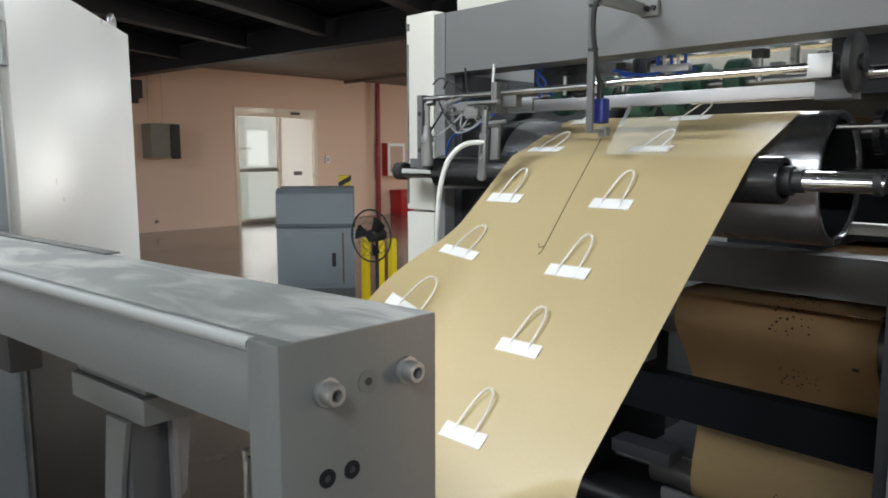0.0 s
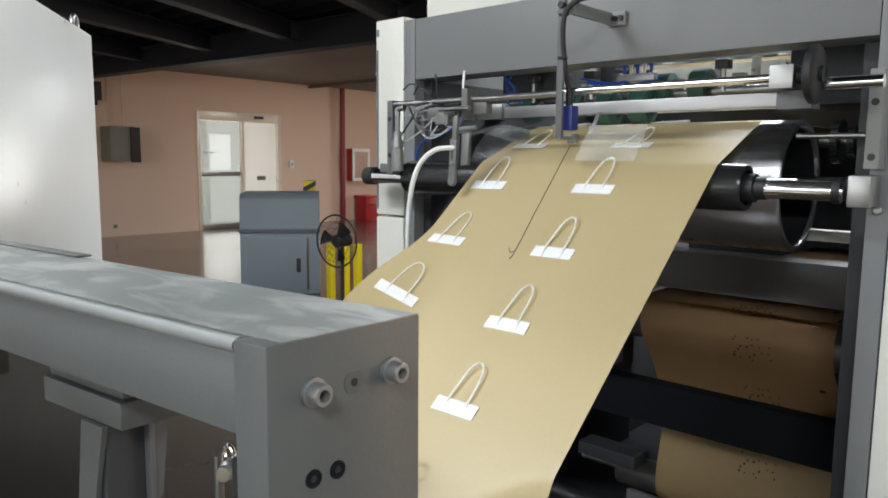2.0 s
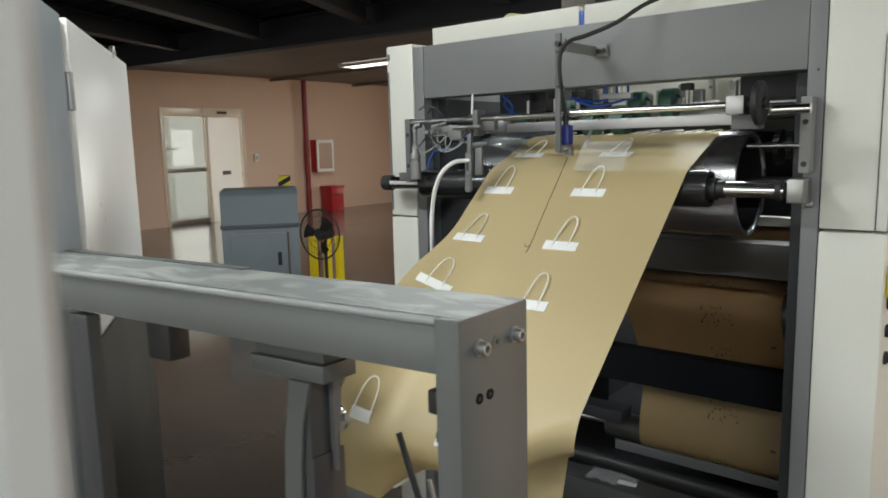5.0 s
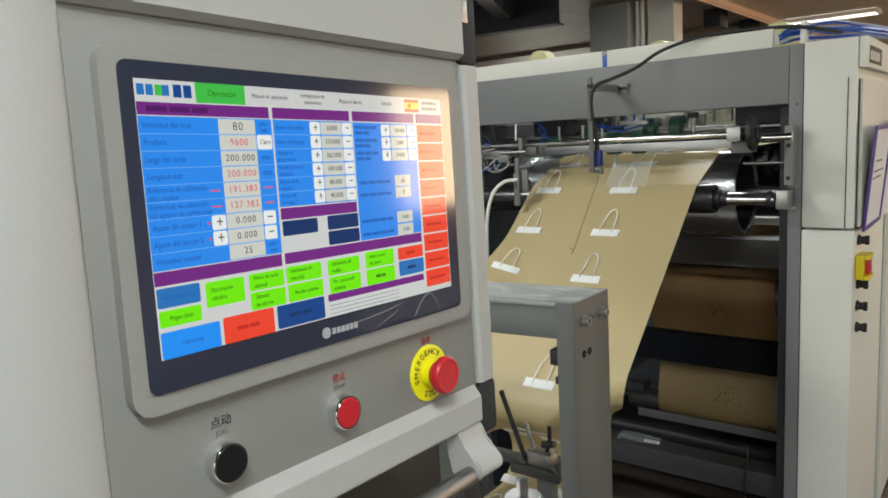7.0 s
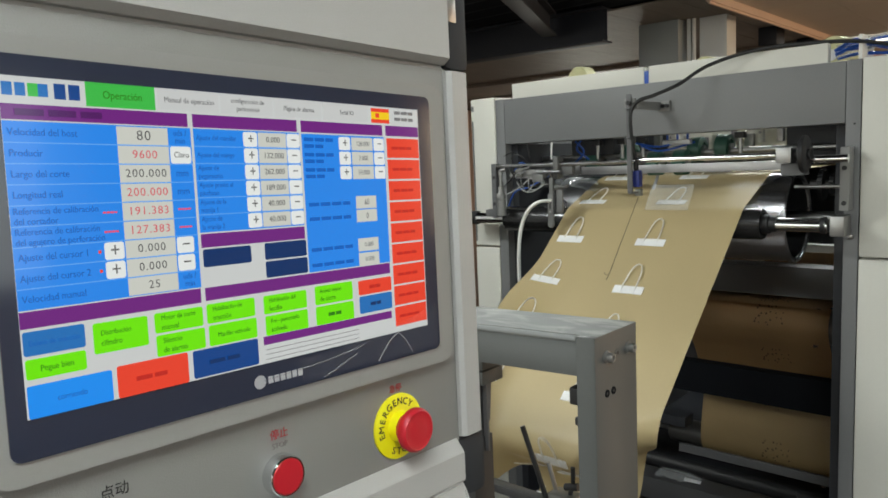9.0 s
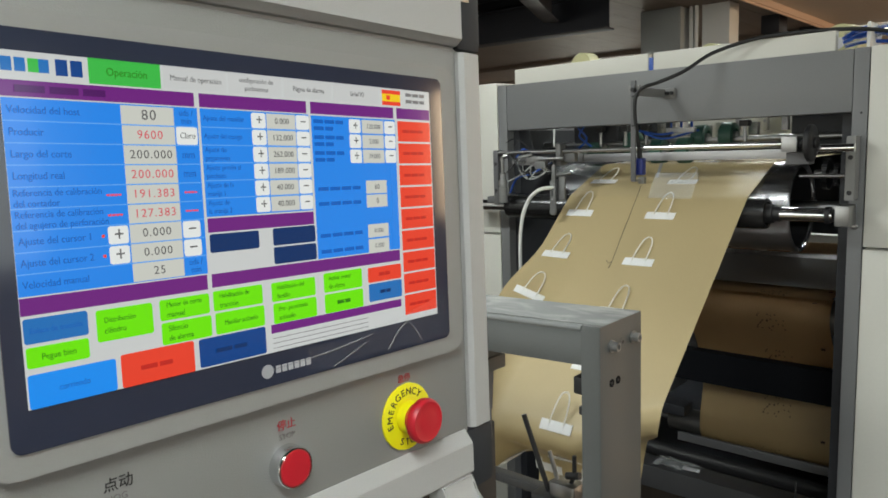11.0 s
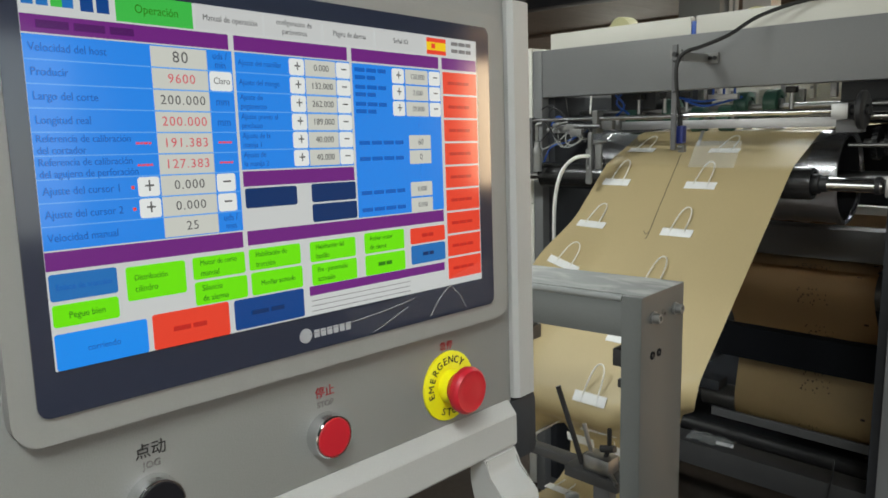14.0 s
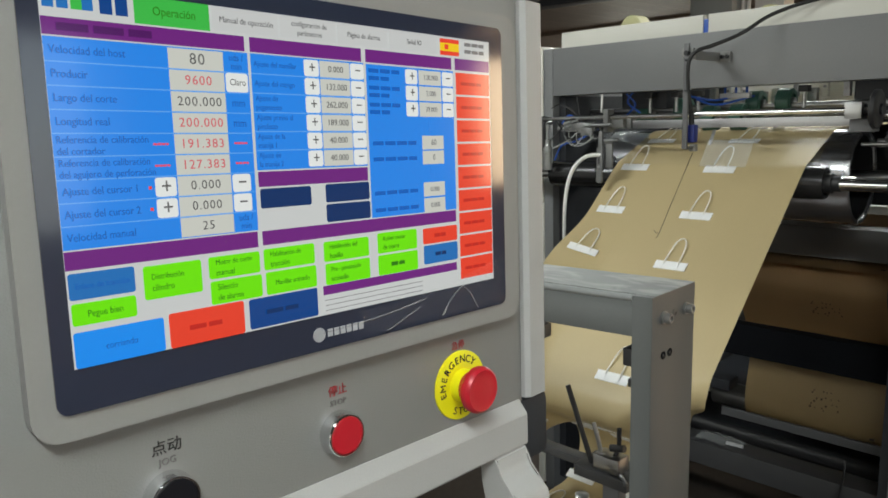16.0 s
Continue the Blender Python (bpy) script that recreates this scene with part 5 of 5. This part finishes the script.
# first column
cell(0.0, 0.129, 0.337, 0.679, "blue")
left = ["Velocidad del host", "Producir", "Largo del corte", "Longitud real", "Referencia de calibración\ndel cortador", "Referencia de calibración\ndel agujero de perforación", "Ajuste del cursor 1", "Ajuste del cursor 2", "Velocidad manual"]
vals = ["80", "9600", "200.000", "200.000", "191.383", "127.383", "0.000", "0.000", "25"]
for k in range(9):
    v0, v1 = 0.131 + 0.0608 * k, 0.131 + 0.0608 * (k + 1)
    if k:
        cell(0.0, v0 - 0.002, 0.337, v0 + 0.001, "line", "divider_line", 0.0003)
    cell(0.189, v0 + 0.002, 0.288, v1 - 0.002, "grey", "value_field", 0.0003)
    word(0.2385, (v0 + v1) / 2, vals[k], 0.0082 if k == 0 else 0.0068, T_VALUE if k in (1, 3, 4, 5) else T_DARK, lift=0.0004, stretch=1.0, spacing=1.16)
    if "\n" in left[k]:
        for j, w in enumerate(left[k].split("\n")):
            word(0.004, v0 + 0.017 + 0.030 * j, w, 0.0050, T_BLUE, "LEFT", 0.0002)
        bars(0.152, 0.180, v0 + 0.03, T_RED, 0.006, 4)
        bars(0.299, 0.327, v0 + 0.03, T_RED, 0.006, 4)
    else:
        word(0.006, (v0 + v1) / 2, left[k], 0.0054, T_BLUE, "LEFT", 0.0002)
    if k in (2, 3):
        word(0.312, (v0 + v1) / 2, "mm", 0.0062, T_BLUE, lift=0.0002)
    if k in (0, 8):
        word(0.312, v0 + 0.017, "uds /", 0.0052, T_BLUE, lift=0.0002), word(0.312, v0 + 0.043, "min", 0.0052, T_BLUE, lift=0.0002)
    if k in (6, 7):
        for a, s in ((0.150, "+"), (0.291, "−")):
            cell(a, v0 + 0.003, a + 0.036, v1 - 0.003, "white", "screen_button", 0.0004)
            word(a + 0.018, (v0 + v1) / 2, s, 0.0116, T_DARK, lift=0.0005)
        cell(0.139, v0 + 0.026, 0.144, v0 + 0.035, "red", "indicator", 0.0003)
cell(0.291, 0.193, 0.334, 0.250, "white", "screen_button", 0.0004)
word(0.3125, 0.2215, "Claro", 0.0050, T_DARK, lift=0.0005)
# second column
cell(0.343, 0.129, 0.604, 0.490, "blue")
mid = ["Ajuste del manillar", "Ajuste del mango", "Ajuste de\npegamento", "Ajuste previo al\npinchazo", "Ajuste de la\nmanija 1", "Ajuste de\nla manija 2"]
mv = ["0.000", "132.000", "262.000", "189.000", "40.000", "40.000"]
for k in range(6):
    v0, v1 = 0.131 + 0.0595 * k, 0.131 + 0.0595 * (k + 1)
    if k:
        cell(0.343, v0 - 0.002, 0.604, v0 + 0.001, "line", "divider_line", 0.0003)
    cell(0.494, v0 + 0.003, 0.567, v1 - 0.003, "grey", "value_field", 0.0003)
    word(0.5305, (v0 + v1) / 2, mv[k], 0.0054, T_DARK, lift=0.0004, stretch=0.95)
    for a, s in ((0.457, "+"), (0.569, "−")):
        cell(a, v0 + 0.003, a + 0.034, v1 - 0.003, "white", "screen_button", 0.0004)
        word(a + 0.017, (v0 + v1) / 2, s, 0.0100, T_DARK, lift=0.0005)
    for j, w in enumerate(mid[k].split("\n")):
        word(0.347, (v0 + v1) / 2 + (0 if "\n" not in mid[k] else (-0.014 + 0.028 * j)), w, 0.0044, T_BLUE, "LEFT", 0.0002)
for a, b, v0, v1 in ((0.346, 0.459, 0.549, 0.612), (0.494, 0.606, 0.547, 0.610), (0.494, 0.607, 0.616, 0.678)):
    cell(a, v0, b, v1, "navy", "screen_button")
# third column
cell(0.611, 0.131, 0.870, 0.680, "blue")
for k, w in enumerate(("128.000", "2.000", "39.000")):
    v0, v1 = 0.135 + 0.060 * k, 0.135 + 0.060 * (k + 1)
    cell(0.760, v0 + 0.003, 0.829, v1 - 0.003, "grey", "value_field", 0.0003)
    word(0.7945, (v0 + v1) / 2, w, 0.0050, T_PALE, lift=0.0004)
    for a, s in ((0.720, "+"), (0.833, "−")):
        cell(a, v0 + 0.003, a + 0.035, v1 - 0.003, "white", "screen_button", 0.0004)
        word(a + 0.0175, (v0 + v1) / 2, s, 0.0100, T_DARK, lift=0.0005)
    bars(0.616, 0.71, v0 + 0.018, T_BAR, 0.014, 3), bars(0.616, 0.68, v0 + 0.044, T_BAR, 0.014, 2)
for v0, v1, w in ((0.382, 0.440, "60"), (0.440, 0.497, "0"), (0.562, 0.622, "0.000"), (0.624, 0.684, "0.000")):
    cell(0.765, v0 + 0.002, 0.832, v1 - 0.003, "grey", "value_field", 0.0003)
    word(0.798, (v0 + v1) / 2, w, 0.0060 if len(w) < 3 else 0.0048, T_PALE, lift=0.0004)
    bars(0.62, 0.755, (v0 + v1) / 2, T_BAR, 0.014, 4)
# fourth column
for k in range(9):
    cell(0.880, 0.135 + 0.0940 * k, 0.997, 0.135 + 0.0940 * k + 0.086, "red", "alarm_field")
    bars(0.895, 0.975, 0.178 + 0.0940 * k, T_DEEP, 0.012, 3)
# lower buttons
for a, b, v0, v1, c, w in ((0.118, 0.220, 0.748, 0.845, "green", "Distribución\ncilindro"), (0.234, 0.336, 0.746, 0.814, "green", "Motor de corte\nmanual"), (0.345, 0.459, 0.743, 0.812, "green", "Habilitación de\ntracción"),
                           (0.482, 0.598, 0.745, 0.815, "green", "Habilitación del\nhusillo"), (0.623, 0.738, 0.739, 0.815, "green", "Activar motor\nde cierre"), (0.235, 0.338, 0.821, 0.893, "green", "Silencio\nde alarma"),
                           (0.347, 0.461, 0.819, 0.893, "green", "Manillar activado"), (0.484, 0.599, 0.822, 0.897, "green", "Pre - punzonado\nactivado"), (0.623, 0.739, 0.822, 0.897, "green", ""),
                           (0.002, 0.104, 0.742, 0.814, "midblue", "Enlace de tracción"), (0.003, 0.103, 0.824, 0.884, "green", "Pegue bien"), (0.002, 0.146, 0.902, 1.0, "run", "corriendo"),
                           (0.155, 0.297, 0.896, 1.0, "red", ""), (0.308, 0.461, 0.898, 0.995, "dblue", ""), (0.758, 0.870, 0.744, 0.806, "red", ""), (0.759, 0.870, 0.812, 0.886, "midblue", "")):
    cell(a, v0, b, v1, c, "screen_button")
    for j, q in enumerate(w.split("\n") if w else []):
        n = w.count("\n")
        word((a + b) / 2 if n == 0 else a + 0.012, (v0 + v1) / 2 + (j - n / 2) * 0.032, q, 0.0041 if len(q) > 10 else 0.0046, T_GREEN if c == "green" else T_BLUE, "CENTER" if n == 0 else "LEFT", 0.0002)
    if not w:
        bars(a + 0.035, b - 0.035, (v0 + v1) / 2, {"red": T_DEEP, "green": T_GREEN}.get(c, GLOW["navy"]), 0.014, 2)
for v in (0.948, 0.966, 0.984):
    bars(0.478, 0.866, v, T_PALE, 0.002, 1)
# maker's mark under the display, plain shapes
LGX, LGY = -0.0120, -0.1023
bm = B()
lathe(bm, (LGX, LGY, 0.0105), (0, 0, 1), [(0, 0.0046), (0.0004, 0.0046)], 20)
for k in range(6):
    bx(bm, LGX + 0.0066 + 0.0050 * k, LGX + 0.0104 + 0.0050 * k, LGY - 0.0024, LGY + 0.0024, 0.0105, 0.0109)
part("logo_mark", bm, LOGO_WHITE, panel, "row of pale plain logo shapes")
# push buttons
for bxx, byy, mat_, w1, w2, ink, ts in ((-0.1106, -0.1756, BTN_BLACK, "点动", "JOG", INK, 0.0088), (0.0063, -0.1740, BTN_RED, "停止", "STOP", INK_RED, 0.0078)):
    pb = part("push_button", lathe(B(), (bxx, byy, 0.0), (0, 0, 1), [(0, 0.0150), (0.0075, 0.0147), (0.0098, 0.0143), (0.0104, 0.0138), (0.0104, 0.0131), (0.0092, 0.0129)], 40), CHROME, panel, "chrome-ringed push button")
    part("cap", lathe(B(), (bxx, byy, 0.0082), (0, 0, 1), [(0, 0.0128), (0.0016, 0.0128), (0.0023, 0.0120)], 36), mat_, pb)
    text("inscription", w1, ts, ink, panel, pose(bxx + 0.001, byy + 0.0285, 0.0006), "CENTER")
    text("inscription", w2, 0.0056, INK_GREY, panel, pose(bxx + 0.001, byy + 0.0205, 0.0006), "CENTER")
EX, EY = 0.1246, -0.1712
es = part("emergency_stop", lathe(B(), (EX, EY, 0.0), (0, 0, 1), [(0, 0.0272), (0.0020, 0.0272), (0.0025, 0.0265)], 48), ESTOP_YELLOW, panel, "yellow emergency stop disc with a red mushroom button")
part("collar", lathe(B(), (EX, EY, 0.0025), (0, 0, 1), [(0, 0.0130), (0.005, 0.0130), (0.0065, 0.0122), (0.013, 0.0118)], 32), ESTOP_YELLOW, es)
part("mushroom", lathe(B(), (EX, EY, 0.0100), (0, 0, 1), [(0, 0.0120), (0.0035, 0.0130), (0.0060, 0.0156), (0.0080, 0.0178), (0.0115, 0.0182), (0.0140, 0.0174), (0.0155, 0.0157), (0.0150, 0.0141), (0.0153, 0.009), (0.0155, 0.002)], 44), BTN_RED, es, "red mushroom head")
for i, ch in enumerate("EMERGENCY"):
    a = radians(192 - 17.5 * i)
    text("inscription", ch, 0.0082, INK, es, pose(EX + 0.0207 * math.cos(a), EY + 0.0207 * math.sin(a), 0.0030, 0, 0, math.degrees(a) - 90), "CENTER")
for i, ch in enumerate("STOP"):
    a = radians(246 + 17.5 * i)
    text("inscription", ch, 0.0082, INK, es, pose(EX + 0.0207 * math.cos(a), EY + 0.0207 * math.sin(a), 0.0030, 0, 0, math.degrees(a) + 90), "CENTER")
text("inscription", "急停", 0.0072, INK_RED, panel, pose(EX - 0.001, EY + 0.0315, 0.0006), "CENTER")
# handle bar below the panel
for hx in (0.1565, -0.18):
    bm = B()
    prism(bm, [(-0.2412, -0.009), (-0.2412, 0.009), (-0.2494, 0.01), (-0.2564, 0.013), (-0.2624, 0.019), (-0.2674, 0.027), (-0.2734, 0.033), (-0.2814, 0.034), (-0.2884, 0.028), (-0.2924, 0.018), (-0.2934, 0.006), (-0.2854, -0.004), (-0.2634, -0.009)], "x", hx, hx + 0.040, 0.0015)
    part("handle_bracket", bm, PANEL_LIGHT, panel, "pale curved handle bracket")
part("handle_bar", cyl(B(), (-0.17, -0.2835, 0.020), (0.165, -0.2835, 0.020), 0.0095, 20), ALU, panel)
part("support_post", bx(B(), -0.27, -0.15, -1.49, -0.20, -0.16, -0.05, 0.006), GANTRY, panel)
part("foot", bx(B(), -0.33, -0.07, -1.50, -1.485, -0.26, 0.0, 0.003), GANTRY, panel)

# crumpled protective film on the lower glass
bm = B()
rnd = random.Random(12)
V = [[bm.verts.new((0.02 + 0.145 * i / 16, -0.1085 + 0.016 * j / 3 + 0.02 * (i / 16) ** 2 * (j / 3), 0.0112 + 0.0035 * abs(math.sin(0.9 * i + 0.8 * j)) * (0.4 + rnd.random()))) for j in range(4)] for i in range(17)]
for i in range(16):
    for j in range(3):
        bm.faces.new((V[i][j], V[i + 1][j], V[i + 1][j + 1], V[i][j + 1]))
part("protective_film", bm, glass("thin_clear_film", (0.9, 0.9, 0.92), 0.06, 0.025), panel, "creased clear protective film on the glass")

# sharp creases standing up in the film, coloured pale to draw its glints
CREASE = glass("crease_glint", (0.80, 0.80, 0.82), 0.10, 0.30)
for pts in (((-0.009, -0.1018), (0.031, -0.1000), (0.058, -0.0975), (0.082, -0.0943)), ((0.0433, -0.1110), (0.0572, -0.1060), (0.0754, -0.0995)), ((0.120, -0.0905), (0.108, -0.0985), (0.098, -0.1100)),
            ((0.120, -0.0905), (0.129, -0.0985), (0.137, -0.1100))):
    part("crease_glint", tube(B(), curve_pts([(a, b, 0.0106) for a, b in pts], 6), 0.00045, 10), CREASE, panel)

# ---- side of the machine: document holder, switch and knobs ----
side = thing("side_fittings", "cream side header with plain lettering bars and a raised door", "machine side", m=pose(0.249, 1.26, 0))
part("header", bx(B(), 0.0, 0.022, 0.004, 2.4, 1.690, 1.7765, 0.004), COVER, side)
part("label_plate", bx(B(), 0.0222, 0.0230, 0.03, 0.26, 1.703, 1.752), INK, side, "black label with plain lettering bars")
for k in range(5):
    part("letter_bar", bx(B(), 0.0232, 0.0240, 0.04 + 0.036 * k, 0.066 + 0.036 * k, 1.712, 1.738), COVER, side)
part("door_seam", bx(B(), -0.0255, -0.0235, -0.0045, -0.0022, 1.23, 1.665), BLACK, side)
part("raised_door", bx(B(), 0.0, 0.012, 0.02, 0.75, 1.232, 1.660, 0.004), COVER, side)
part("door_gap", bx(B(), 0.0, 0.003, 0.012, 0.018, 1.232, 1.660), BLACK, side)
part("side_rib", bx(B(), 0.0, 0.016, 0.62, 0.66, 0.1, 1.20, 0.004), COVER, side)
doc = thing("document_holder", "violet framed clear document holder on the cream side", "document holder", m=pose(0.262, 1.30, 1.215, 0, 5, 0))
for y0, y1, z0, z1 in ((0, 0.012, 0, 0.31), (0.31, 0.322, 0, 0.31), (0.012, 0.31, 0, 0.012), (0.012, 0.31, 0.298, 0.31)):
    part("frame_bar", bx(B(), 0, 0.008, y0, y1, z0, z1, 0.001), PURPLE_FRAME, doc)
part("sheet", bx(B(), 0.001, 0.004, 0.012, 0.31, 0.012, 0.298), PAPER_DOC, doc)
part("writing", bx(bx(bx(B(), 0.0042, 0.0046, 0.05, 0.25, 0.17, 0.175), 0.0042, 0.0046, 0.05, 0.22, 0.15, 0.155), 0.0042, 0.0046, 0.08, 0.20, 0.20, 0.206), INK_GREY, doc)
doc2 = thing("paper_sheets", "loose white paper sheets hung on the cream side", "paper", m=pose(0.262, 1.66, 1.22, 0, 7, 0))
part("sheet", bx(B(), 0, 0.002, 0, 0.22, 0, 0.32), PAPER_DOC, doc2)
part("clip", cyl(B(), (0.002, 0.11, 0.29), (0.006, 0.11, 0.29), 0.006, 12), BLACK, doc2)
sb = thing("emergency_switch", "yellow emergency switch box with a red button", "switch", m=pose(0.249, 1.325, 1.105))
part("box", bx(B(), 0.0, 0.024, -0.035, 0.045, -0.035, 0.040, 0.005), YELLOW, sb)
for z0, z1 in ((0.026, 0.040), (-0.035, -0.022)):
    part("guard", bx(B(), 0.024, 0.038, -0.035, 0.045, z0, z1, 0.003), YELLOW, sb)
part("button", bx(B(), 0.024, 0.036, -0.018, 0.025, -0.018, 0.020, 0.003), BTN_RED, sb)
for kz in (1.185, 1.050, 0.982, 0.915):
    kb = thing("selector_knob", "black selector knob on the cream side", "knob", "side knobs", m=pose(0.249, 1.335, kz))
    part("body", lathe(B(), (0, 0, 0), (1, 0, 0), [(0, 0.016), (0.006, 0.016), (0.007, 0.012), (0.020, 0.011)], 20), BLACK, kb)
    part("grip", bx(B(), 0.018, 0.030, -0.005, 0.005, -0.014, 0.014, 0.002), BLACK, kb)

# ---- hoses and rolls on top of the machine ----
hb = thing("hose_bundle", "bundle of blue air hoses lying on top of the machine", "hoses", m=pose(0.0, 1.33, 1.80))
rnd = random.Random(9)
for k in range(9):
    a, z = rnd.uniform(-0.02, 0.05), rnd.uniform(0.0, 0.045)
    part("hose", tube(B(), curve_pts(((0.02, 0.02 + a, z - 0.012), (0.07, 0.05 + a, z + rnd.uniform(-0.01, 0.02)), (0.14, 0.10 + a, z + rnd.uniform(-0.01, 0.02)), (0.22, 0.2 + a, z + 0.0), (0.3, 0.4 + a, z - 0.01)), 5), 0.005, 7), BLUE_TUBE if k % 4 else CLEAR, hb)
part("strap", bx(B(), 0.08, 0.09, 0.0, 0.14, -0.022, 0.05, 0.003), WHITE_TUBE, hb)
YELLOW_ROLL = material("pale_yellow_roll", (0.66, 0.64, 0.36), 0.6)
for rx, ry, rz_ in ((-1.00, 1.60, 1.796), (-0.475, 1.60, 1.770), (-0.055, 1.60, 1.780)):
    rl = thing("tape_roll", "pale yellow roll standing on top of the machine", "roll", "pale rolls", m=pose(rx, ry, rz_ + 0.05))
    part("roll", lathe(B(), (0, 0, 0), (0.25, 1, 0), [(0, 0.056), (0.004, 0.06), (0.056, 0.06), (0.06, 0.056)], 36), YELLOW_ROLL, rl)
    part("core", lathe(B(), (0, -0.002, 0), (0.25, 1, 0), [(0, 0.018), (0.064, 0.018)], 20), PAPER_DOC, rl)
    part("cradle", bx(B(), -0.03, 0.03, 0.0, 0.06, -0.066 - (rz_ - 1.72), -0.056), FRAME, rl)

# ---- clamps under the gantry ----
fx = thing("clamp_fixture", "steel clamp fixture with dark rods under the gantry", "clamp", m=pose(0, 0.25, 0))
part("cross_bar", bx(B(), -0.30, -0.17, -0.03, 0.06, 0.765, 0.79, 0.003), LEG_DARK, fx)
part("stand", bx(B(), -0.24, -0.20, -0.01, 0.02, 0.0, 0.765, 0.003), DARKFRAME, fx)
part("dark_rod", cyl(B(), (-0.336, 0.0, 0.951), (-0.262, 0.0, 0.76), 0.006, 14), BLACK, fx)
part("steel_rod", cyl(B(), (-0.269, 0.0, 0.883), (-0.240, 0.0, 0.79), 0.005, 14), STEEL, fx)
part("clamp_block", bx(B(), -0.258, -0.195, -0.022, 0.022, 0.79, 0.825, 0.005), STEEL, fx)
part("lever", tube(B(), curve_pts(((-0.215, 0, 0.825), (-0.205, -0.004, 0.85), (-0.204, -0.004, 0.89)), 5), 0.005, 10), BLACK, fx)
part("grip", cyl(B(), (-0.222, -0.006, 0.842), (-0.190, -0.006, 0.850), 0.008, 14), BLACK, fx)
part("screw", cyl(B(), (-0.215, 0.0, 0.80), (-0.170, -0.03, 0.785), 0.0045, 12), STEEL, fx)
part("eye_ring", tube(B(), [(-0.510 + 0.014 * math.cos(a), 0.02, 0.944 + 0.014 * math.sin(a)) for a in [2 * math.pi * k / 20 for k in range(21)]], 0.0035, 8, False), CHROME, fx)
part("clamp_head", lathe(B(), (-0.500, 0.02, 0.930), (0.5, -0.86, 0), [(0, 0.014), (0.016, 0.014), (0.018, 0.011), (0.030, 0.011)], 20), STEEL, fx)
part("clamp_post", cyl(B(), (-0.540, 0.02, 0.765), (-0.540, 0.02, 0.935), 0.007, 14), STEEL, fx)
part("clamp_bar", bx(B(), -0.56, -0.30, 0.005, 0.035, 0.767, 0.787, 0.003), LEG_DARK, fx)
sp = thing("levelling_spindle", "knurled steel spindle head with a threaded top", "spindle", m=pose(0.0, -0.19, 0.10))
bm = B()
lathe(bm, (0, 0, 0.825), (0, 0, 1), [(0, 0.030), (0.004, 0.034), (0.040, 0.034), (0.044, 0.030)], 40)
for k in range(40):
    a = 2 * math.pi * k / 40
    bx(bm, -0.0012, 0.0012, 0.0335, 0.0352, 0.831, 0.863, 0, Matrix.Rotation(a, 4, "Z"))
part("knurled_head", bm, STEEL, sp)
prof, d = [], 0.0
while d < 0.03:
    prof += [(d, 0.0085), (d + 0.001, 0.010), (d + 0.002, 0.0085)]
    d += 0.0025
part("thread", lathe(B(), (0, 0, 0.869), (0, 0, 1), prof, 20), STEEL, sp)
part("column", cyl(B(), (0, 0, -0.10), (0, 0, 0.825), 0.022, 20), DARKFRAME, sp)
# ---- scraps inside the machine ----
fl = thing("plastic_film", "crumpled clear plastic film lying on the lower beam", "film", m=pose(-0.52, 1.45, 0.337))
bm = B()
rnd = random.Random(3)
vs = [[bm.verts.new((-0.07 + 0.02 * i, -0.04 + 0.02 * j, 0.004 + 0.012 * rnd.random())) for j in range(5)] for i in range(9)]
for i in range(8):
    for j in range(4):
        bm.faces.new((vs[i][j], vs[i + 1][j], vs[i + 1][j + 1], vs[i][j + 1]))
bmesh.ops.solidify(bm, geom=bm.faces[:], thickness=0.0005)
part("film", bm, CLEAR, fl)
part("paper_scrap", bx(B(), 0.03, 0.09, -0.02, 0.0, 0.006, 0.008, 0, pose(0, 0, 0, 6, 4, 14)), PAPER_DOC, fl)
cb = thing("tagged_cable", "thin dark cable with a yellow tag hanging inside the machine", "cable", m=pose(-0.085, 1.385, 0))
part("cable", tube(B(), curve_pts(((0.0, 0.02, 0.42), (0.004, 0.0, 0.38), (-0.004, -0.006, 0.30), (0.004, -0.006, 0.22), (0.008, 0, 0.05)), 6), 0.003, 8), BLACK, cb)
part("tag", bx(B(), -0.003, 0.006, -0.009, -0.004, 0.20, 0.24), YELLOW, cb)
fs = thing("clear_sheet", "curved clear plastic guard beside the drum", "film", m=pose(-0.86, 1.32, 1.43))
bm = B()
A = [[bm.verts.new((-0.10 + 0.24 * i / 8, -0.05 + 0.10 * j / 4, 0.012 * math.sin(i * 0.6) + 0.03 * j / 4)) for j in range(5)] for i in range(9)]
for i in range(8):
    for j in range(4):
        bm.faces.new((A[i][j], A[i + 1][j], A[i + 1][j + 1], A[i][j + 1]))
bmesh.ops.solidify(bm, geom=bm.faces[:], thickness=0.0006)
part("sheet", bm, CLEAR, fs)


# ---- motion ----
def motions():
    times = [0.25 * k for k in range(65)]
    for h, s, x in handles:
        walk(h, [(t, handle_pose(min(max(s + PITCH * t / PERIOD, S_MIN + 0.05), min(S_MAX - 0.05, 5.3)), x)) for t in times])
    for ob, d0 in marks:
        walk(ob, [(t, feed_pose(d0 + PITCH * t / PERIOD)) for t in times])


motions()
